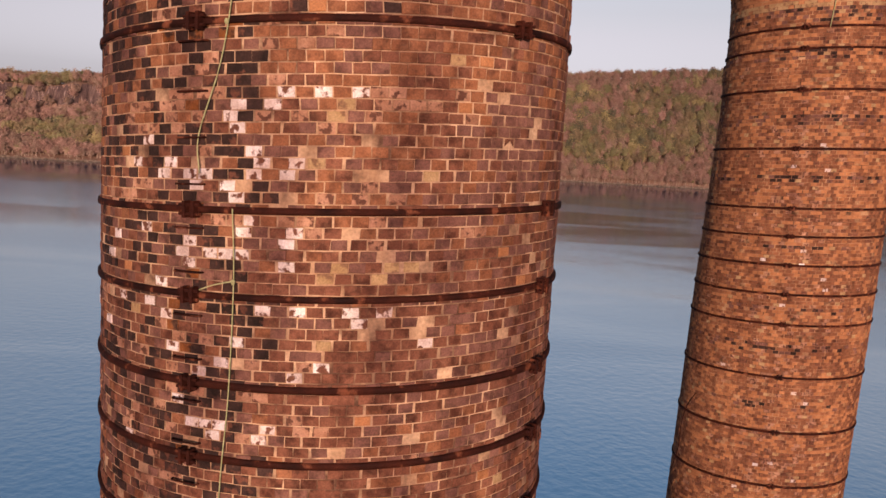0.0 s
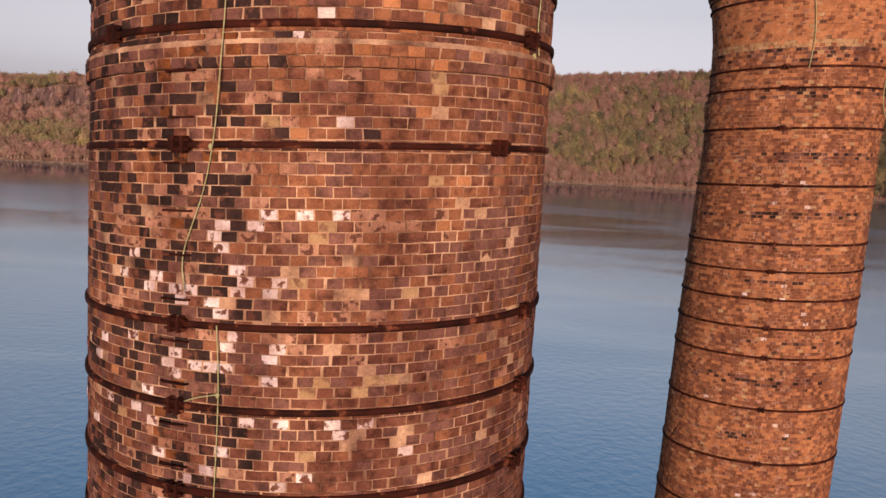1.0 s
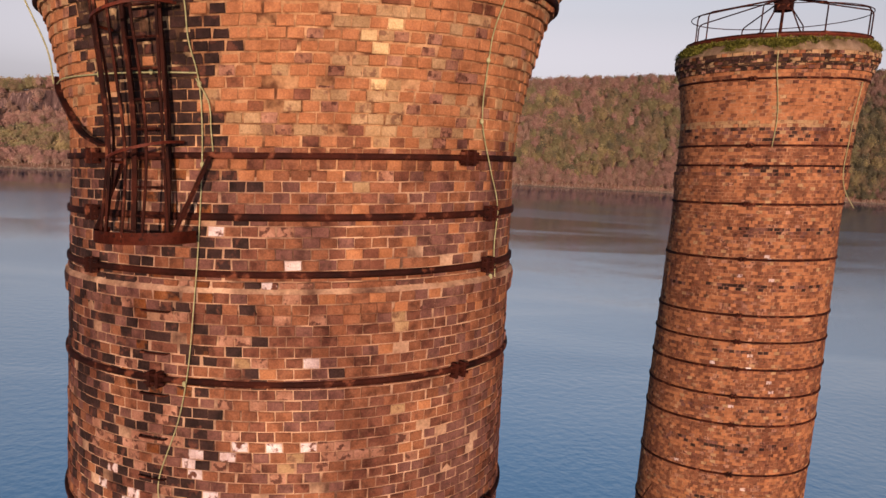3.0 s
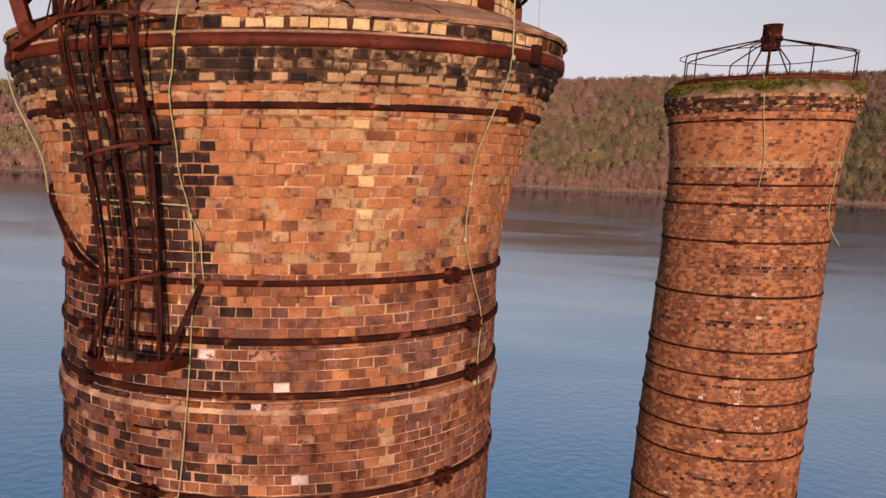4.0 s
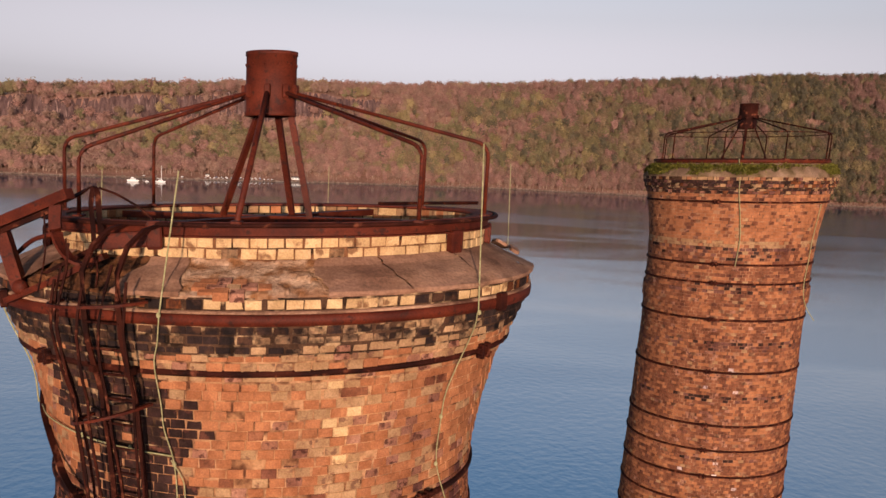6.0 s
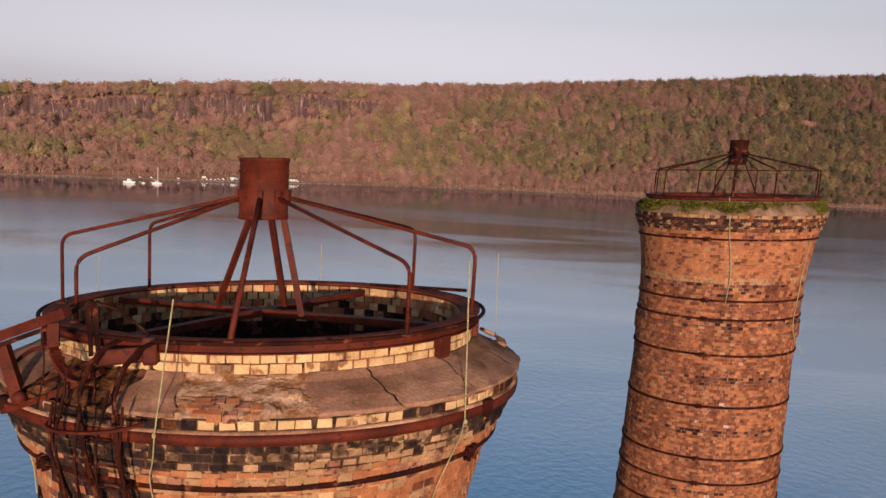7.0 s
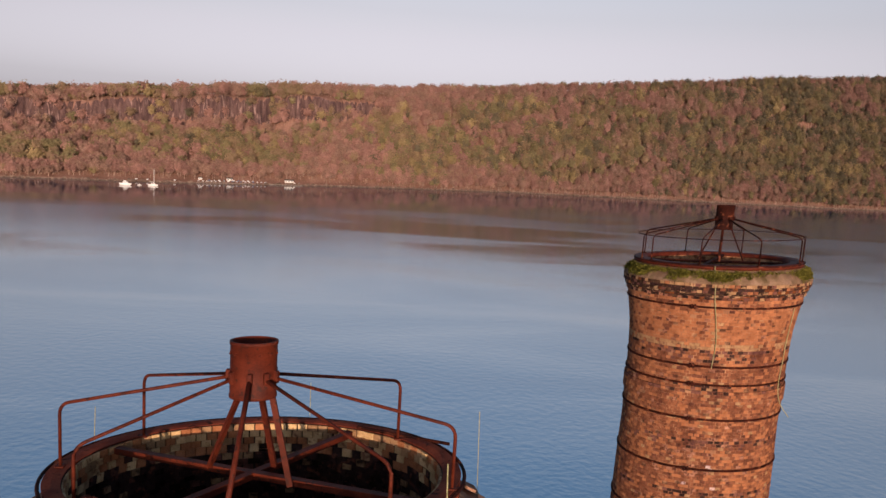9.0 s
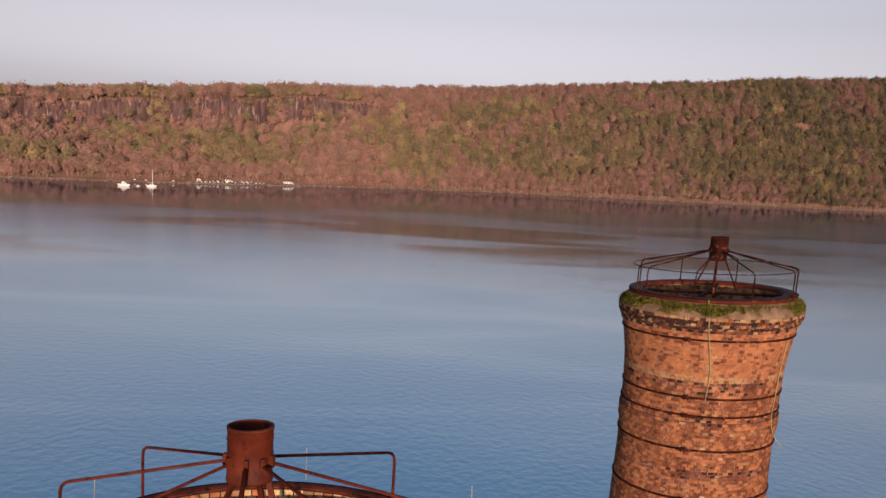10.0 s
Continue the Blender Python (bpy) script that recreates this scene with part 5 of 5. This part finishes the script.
for spot, z0, z1 in (((3.25, 9.3), 71.8, 73.1), ((2.939, 147.3), 72.3, 73.0), ((2.99, 74.2), 72.3, 73.05)):
    rod = thing("air_rod", NEAR, "thin greenish lightning rod standing at the cap", "lightning rod", "lightning rods")
    part("rod", bar([polar(spot[0], spot[1], z0), polar(spot[0] - 0.03, spot[1], z1)], 0.005, ROPE, sides=6), rod)
    part("foot", block(polar(spot[0], spot[1], z0 + 0.03), (1, 0, 0), (0, 1, 0), 0.06, 0.08, 0.06, ROPE), rod)


def fr(z, gap=0.05):
    return far_radius(min(z, 72.9)) + gap


conductor(FAR, [(2.93, -117.8, 73.5), (3.0, -117, 73.15), (3.2, -116, 72.85), (fr(72.4), -115.5, 72.4), (fr(71.6), -113, 71.6), (fr(70.8), -111.2, 70.83), (fr(69.9), -112, 69.9)], FAR_LEAN, "greenish lightning cable hanging down the far chimney's cap", size=0.014)
conductor(FAR, [(fr(72.0), -55, 72.0), (fr(70.8), -53, 70.8), (fr(70.04), -52.4, 70.04), (fr(69.15), -54.3, 69.15), (fr(68.5, 0.1), -50, 68.5), (fr(67.8, 0.35), -40, 67.9)], FAR_LEAN, "greenish cable drooping at the far chimney's side", size=0.014)
whip = tagged(new("loose_wire", bar(hanging([polar(2.86, -168, 57.6, FAR_LEAN), polar(3.25, -166, 57.15, FAR_LEAN), polar(3.42, -165, 56.5, FAR_LEAN), polar(3.46, -164, 55.8, FAR_LEAN), polar(3.7, -163, 54.9, FAR_LEAN)]), 0.016, RUST_DARK, sides=6)), "dark loose wire drooping from the brick wall", "wire")
whip.location = FAR


# ---------------------------------------------------------------- moss and weeds on the far cap
def moss():
    g = np.random.default_rng(17)
    V = []
    for _ in range(3400):
        deg = g.uniform(-200, -20)
        u = g.uniform(0.14, 1.0)
        cover = noise.noise(Vector((deg * 0.06, u * 0.8, 0.9))) + 0.25 * noise.noise(Vector((deg * 0.25, u * 2.5, 4.0))) + np.interp(deg, (-200, -140, -110, -60, -30), (0.75, 0.70, 0.60, 0.50, 0.30)) - 0.85 * u
        if g.random() > 2.4 * cover:
            continue
        c = np.array(polar(2.89 + 0.29 * u, deg, 73.34 - 0.37 * u, FAR_LEAN))
        for _ in range(12):
            d = g.normal(size=3) * (0.05, 0.05, 0.03)
            tip = c + d + np.array((g.normal(0, 0.025), g.normal(0, 0.025) - 0.02, abs(g.normal(0.022, 0.02))))
            side = g.normal(size=3) * 0.018
            V += [c + d - side, c + d + side, tip]
    me = mesh_of("moss", np.array(V), np.arange(len(V)).reshape(-1, 3), [MOSS])
    tagged(new("moss", me), "green moss and weeds growing on the far chimney cap", "moss", kind="stuff").location = FAR


moss()
v, q, k = course_bricks(rows_between(73.14, 73.36, 0.11), lambda z: 2.845, lambda d, z, g: np.where(g.random(len(d)) < 0.5, ORANGE, BUFF), rng, lean=FAR_LEAN, chamfer=False, pitch=0.21)
part("drum_bricks", mesh_of("drum_bricks", v, q, BRICKS, k), far, "two courses of firebricks")["kind"] = "stuff"


def loose_slabs():
    """Broken pieces of the cap lying on its slope."""
    g = np.random.default_rng(4)
    for deg, r, wide, tilt in ((6.0, 3.08, 0.34, 0.18), (-3.0, 3.14, 0.22, -0.1)):
        t = radians(deg)
        n = Vector((math.cos(t), math.sin(t), 0.0))
        z = 71.84 + (3.30 - r) * 0.55
        ob = new("mortar_rubble", block(polar(r, deg, z + 0.055), n.cross(Vector((0, 0, 1))) + Vector((0, 0, tilt)), (n + Vector((0, 0, -0.5))), wide, 0.05, wide * 0.6, CONCRETE))
        tagged(ob, "small broken piece of brown mortar on the sloping cap", "rubble", "broken pieces on the cap")
        ob.location = NEAR


loose_slabs()


# ---------------------------------------------------------------- the marina on the far shore
WHITE_PAINT = surface("white_paint", (0.58, 0.56, 0.53), (0.66, 0.64, 0.61), grain=0.8, fine=6, rough=0.4, bump=0, spread=0.05)
DARK_GLASS = surface("dark_glass", (0.02, 0.025, 0.03), (0.05, 0.055, 0.06), grain=1, fine=5, rough=0.1, bump=0, spread=0.0)
CAR_PAINTS = [surface("car_paint_" + n, c, tuple(x * 1.15 for x in c), grain=0.5, fine=5, rough=0.3, bump=0, spread=0.03) for n, c in (("white", (0.7, 0.7, 0.68)), ("silver", (0.4, 0.41, 0.42)), ("grey", (0.15, 0.16, 0.17)), ("blue", (0.06, 0.10, 0.2)))]
TYRE = surface("tyre_rubber", (0.02, 0.02, 0.02), (0.04, 0.04, 0.04), grain=3, fine=20, rough=0.9, bump=0, spread=0.0)
PLANK = surface("grey_planks", (0.22, 0.18, 0.15), (0.36, 0.30, 0.25), grain=0.6, fine=4, rough=0.9, bump=0, spread=0.15)
ROOF = surface("dark_roof", (0.05, 0.045, 0.045), (0.10, 0.09, 0.085), grain=0.4, fine=3, rough=0.9, bump=0, spread=0.1)


def hull_mesh(length, beam, depth, material):
    bm = bmesh.new()
    rings = []
    for s, w, d in ((-0.5, 0.75, 0.8), (-0.25, 1.0, 1.0), (0.1, 0.95, 1.0), (0.35, 0.55, 0.9), (0.5, 0.06, 0.45)):
        rings.append([bm.verts.new((s * length, k * w * beam / 2, zz)) for k, zz in ((-1, depth), (-0.7, depth - depth * d * 0.8), (0, depth - depth * d * 1.15), (0.7, depth - depth * d * 0.8), (1, depth))])
    for a, b in zip(rings, rings[1:]):
        for k in range(4):
            bm.faces.new((a[k], a[k + 1], b[k + 1], b[k]))
        bm.faces.new((a[4], a[0], b[0], b[4]))
    bm.faces.new(rings[0])
    bm.faces.new(rings[-1])
    return dress(bm, material)


def boat(x, y, length, turn, sail):
    ob = thing("sailing_boat" if sail else "motor_boat", (x, y, 0), "white sailing boat with a tall bare mast at anchor" if sail else "white motor cruiser with a raised cabin at anchor", "boat", "boats off the marina")
    ob.rotation_euler = (0, 0, radians(turn))
    part("hull", hull_mesh(length, length * 0.3, length * 0.16, WHITE_PAINT), ob)
    part("cabin", block((0, 0, length * 0.22), (1, 0, 0), (0, 1, 0), length * 0.4, length * 0.13, length * 0.2, WHITE_PAINT), ob)
    part("window", block((0.01, 0, length * 0.235), (1, 0, 0), (0, 1, 0), length * 0.36, length * 0.04, length * 0.205, DARK_GLASS), ob)
    if sail:
        part("mast", bar([(length * 0.08, 0, length * 0.2), (length * 0.08, 0, length * 1.75)], 0.28, WHITE_PAINT, sides=6), ob)
        part("boom", bar([(length * 0.08, 0, length * 0.4), (-length * 0.38, 0, length * 0.4)], 0.2, WHITE_PAINT, sides=6), ob)
    else:
        part("bridge", block((-length * 0.05, 0, length * 0.32), (1, 0, 0), (0, 1, 0), length * 0.22, length * 0.09, length * 0.16, WHITE_PAINT), ob)
    return ob


boat(-324, 934, 15, -8, False)
boat(-294, 944, 12, 5, True)
boat(-310, 942, 5, 30, False)


def car():
    ob = thing("car", (0, 0, 0), "parked car at the marina", "car", "parked cars at the marina")
    bm = bmesh.new()
    outline = [(-2.2, 0.35), (-2.2, 0.85), (-1.5, 0.95), (-1.0, 1.45), (0.5, 1.45), (1.1, 0.95), (2.1, 0.8), (2.2, 0.35)]
    sides = [[bm.verts.new((x, s * 0.9 * (0.86 if z > 1.2 else 1), z)) for x, z in outline] for s in (-1, 1)]
    bm.faces.new(sides[0])
    bm.faces.new(list(reversed(sides[1])))
    for i in range(len(outline)):
        j = (i + 1) % len(outline)
        bm.faces.new((sides[0][i], sides[0][j], sides[1][j], sides[1][i]))
    body = part("body", dress(bm, CAR_PAINTS[0]), ob)
    part("window", block((-0.25, 0, 1.2), (1, 0, 0), (0, 1, 0), 1.75, 0.38, 1.66, DARK_GLASS), body)
    for x in (-1.35, 1.35):
        for y in (-0.85, 0.85):
            bm = bmesh.new()
            made = bmesh.ops.create_cone(bm, cap_ends=True, segments=12, radius1=0.33, radius2=0.33, depth=0.22)["verts"]
            for v in made:
                v.co = Vector((v.co.x + x, v.co.z + y, v.co.y + 0.33))
            part("wheel", dress(bm, TYRE), ob)
    return ob


def bank_at(x, d):
    return (x, float(shore_at(x)) + d, float(land(x, d)))


first = car()
g = np.random.default_rng(4)
spots = [(x, d) for x in np.arange(-262, -176, 5.2) for d in (5.5,)] + [(x, 9.5) for x in np.arange(-250, -190, 6.0)] + [(-335, 6.0), (-322, 6.0), (-290, 6.5), (-140, 6.0), (-134, 6.0)]
for i, (x, d) in enumerate(spots):
    p = bank_at(x, d)
    m = pose(p[0], p[1], p[2] - 0.1, 0, 0, 90 + g.normal(0, 12))
    if i == 0:
        first.matrix_basis = m
        ob = first
    else:
        ob = copy_thing(first, m)
    paint = CAR_PAINTS[int(g.choice(4, p=(0.5, 0.25, 0.15, 0.1)))]
    for o in ob.children:
        if o.name.startswith("body"):
            o.data = o.data.copy()
            o.data.materials[0] = paint


def house(x, d, w, depth, h, label):
    p = bank_at(x, d)
    ob = thing("boathouse", (p[0], p[1], p[2] - 0.6), label, "building", "buildings at the marina")
    ob.rotation_euler = (0, 0, radians(14))
    part("wall", block((0, 0, h / 2), (1, 0, 0), (0, 1, 0), w, h, depth, WHITE_PAINT), ob)
    bm = bmesh.new()
    e = 0.5
    v = [bm.verts.new(c) for c in ((-w / 2 - e, -depth / 2 - e, h), (w / 2 + e, -depth / 2 - e, h), (w / 2 + e, depth / 2 + e, h), (-w / 2 - e, depth / 2 + e, h), (-w / 2 - e, 0, h + depth * 0.3), (w / 2 + e, 0, h + depth * 0.3))]
    for f in ((0, 1, 5, 4), (2, 3, 4, 5), (0, 4, 3), (1, 2, 5), (3, 2, 1, 0)):
        bm.faces.new([v[i] for i in f])
    part("roof", dress(bm, ROOF), ob)
    for k in range(int(w // 4)):
        part("window", block((-w / 2 + 2 + 4 * k, -depth / 2 - 0.02, h * 0.55), (1, 0, 0), (0, 1, 0), 1.6, 1.3, 0.12, DARK_GLASS), ob)
    part("door", block((w / 2 - 1.2, -depth / 2 - 0.02, 1.05), (1, 0, 0), (0, 1, 0), 1.0, 2.1, 0.12, PLANK), ob)


house(-148, 10.5, 13, 6, 3.2, "low white boathouse with a dark roof")
house(-226, 13, 8, 5, 3.0, "small white marina office with a dark roof")
house(-262, 14, 5, 4, 3.0, "small white hut at the marina")

pier = thing("jetty", (0, 0, 0), "low grey plank jetty along the marina shore", "jetty")
for i, x in enumerate(np.arange(-262, -186, 4.0)):
    y = float(shore_at(x)) - 5.0
    y1 = float(shore_at(x + 4.0)) - 5.0
    part("deck", block((x + 2, (y + y1) / 2, 1.0), (4.0, y1 - y, 0), (-(y1 - y), 4.0, 0), 4.3, 0.35, 3.2, PLANK), pier)
    part("pile", bar([(x, y - 1.2, -2.0), (x, y - 1.2, 2.0)], 0.22, BARK, sides=8), pier)
for x0, x1 in ((-172, -128),):
    a, b = Vector((x0, float(shore_at(x0)) - 7, 0.9)), Vector((x1, float(shore_at(x1)) - 7, 0.9))
    part("deck", block((a + b) / 2, b - a, (-(b - a).y, (b - a).x, 0), (b - a).length, 0.5, 4, PLANK), pier, "long floating pontoon")


def shore_stones():
    """Boulders and driftwood along the water's edge."""
    g = np.random.default_rng(6)
    V, F = [], []
    for _ in range(1700):
        x = g.uniform(-760, 1400)
        d = g.uniform(-1.5, 5)
        c = np.array(bank_at(x, d)) + (0, 0, 0.2)
        s = g.uniform(0.6, 2.2) * np.array((1.5, 0.9, 0.7))
        p = c + g.normal(size=(6, 3)) * 0.12 * s + s * np.array([(1, 0, 0), (-1, 0, 0), (0, 1, 0), (0, -1, 0), (0, 0, 1), (0, 0, -1)])
        k = len(V)
        V += list(p)
        F += [(k + a, k + b, k + e) for a in (0, 1) for b in (2, 3) for e in (4, 5)]
    me = mesh_of("shore_stones", np.array(V), np.array(F), [SHORE])
    tagged(new("shore_stones", me), "pale boulders along the far water's edge", "stones", kind="stuff")


shore_stones()


# ---------------------------------------------------------------- the bricks that the camera passes nearest, one by one
def single_bricks():
    shared = {}
    g = np.random.default_rng(11)
    rows = [(i, z0, z1) for i, (z0, z1) in enumerate(NEAR_ROWS)]
    for i, z0, z1 in rows:
        zm = (z0 + z1) / 2
        r = near_radius(zm)
        n = int(round(2 * math.pi * r / 0.177))
        step = 360.0 / n
        mid = (np.arange(n) + 0.5 * (i % 2)) * step - 180
        mid = mid[laid_singly(mid, zm)]
        if not len(mid):
            continue
        kinds = near_kinds(mid, np.full(len(mid), zm), g)
        w, h = 2 * math.pi * r / n * 0.93, (z1 - z0) - 0.012
        for deg, kind in zip(mid, kinds):
            variant = int(g.integers(6))
            key = (int(kind), variant)
            if key not in shared:
                bm = bmesh.new()
                rim = [bm.verts.new((s * w / 2 * e + g.normal(0, 0.003), y, t * h / 2 * e2 + g.normal(0, 0.003))) for y, e, e2 in ((0.0, 0.93, 0.87), (0.008, 1, 1), (0.07, 1, 1)) for s, t in ((-1, -1), (1, -1), (1, 1), (-1, 1))]
                bm.faces.new(rim[:4])
                for k in range(4):
                    bm.faces.new((rim[k + 4], rim[(k + 1) % 4 + 4], rim[(k + 1) % 4], rim[k]))
                    bm.faces.new((rim[k + 8], rim[(k + 1) % 4 + 8], rim[(k + 1) % 4 + 4], rim[k + 4]))
                shared[key] = dress(bm, BRICKS_SINGLE[int(kind)])
            a, b = Vector(polar(r, deg - 1, zm)), Vector(polar(r, deg + 1, zm))
            u = (b - a).normalized()
            up = Vector((0, 0, 1))
            inward = up.cross(u).normalized()
            up = u.cross(inward)
            c = Vector(polar(r, deg, zm)) - inward * (0.001 + abs(g.normal(0, 0.003)))
            ob = part("brick", shared[key], near)
            ob.matrix_basis = Matrix.Translation(c) @ Matrix((u, inward, up)).transposed().to_4x4()


single_bricks()
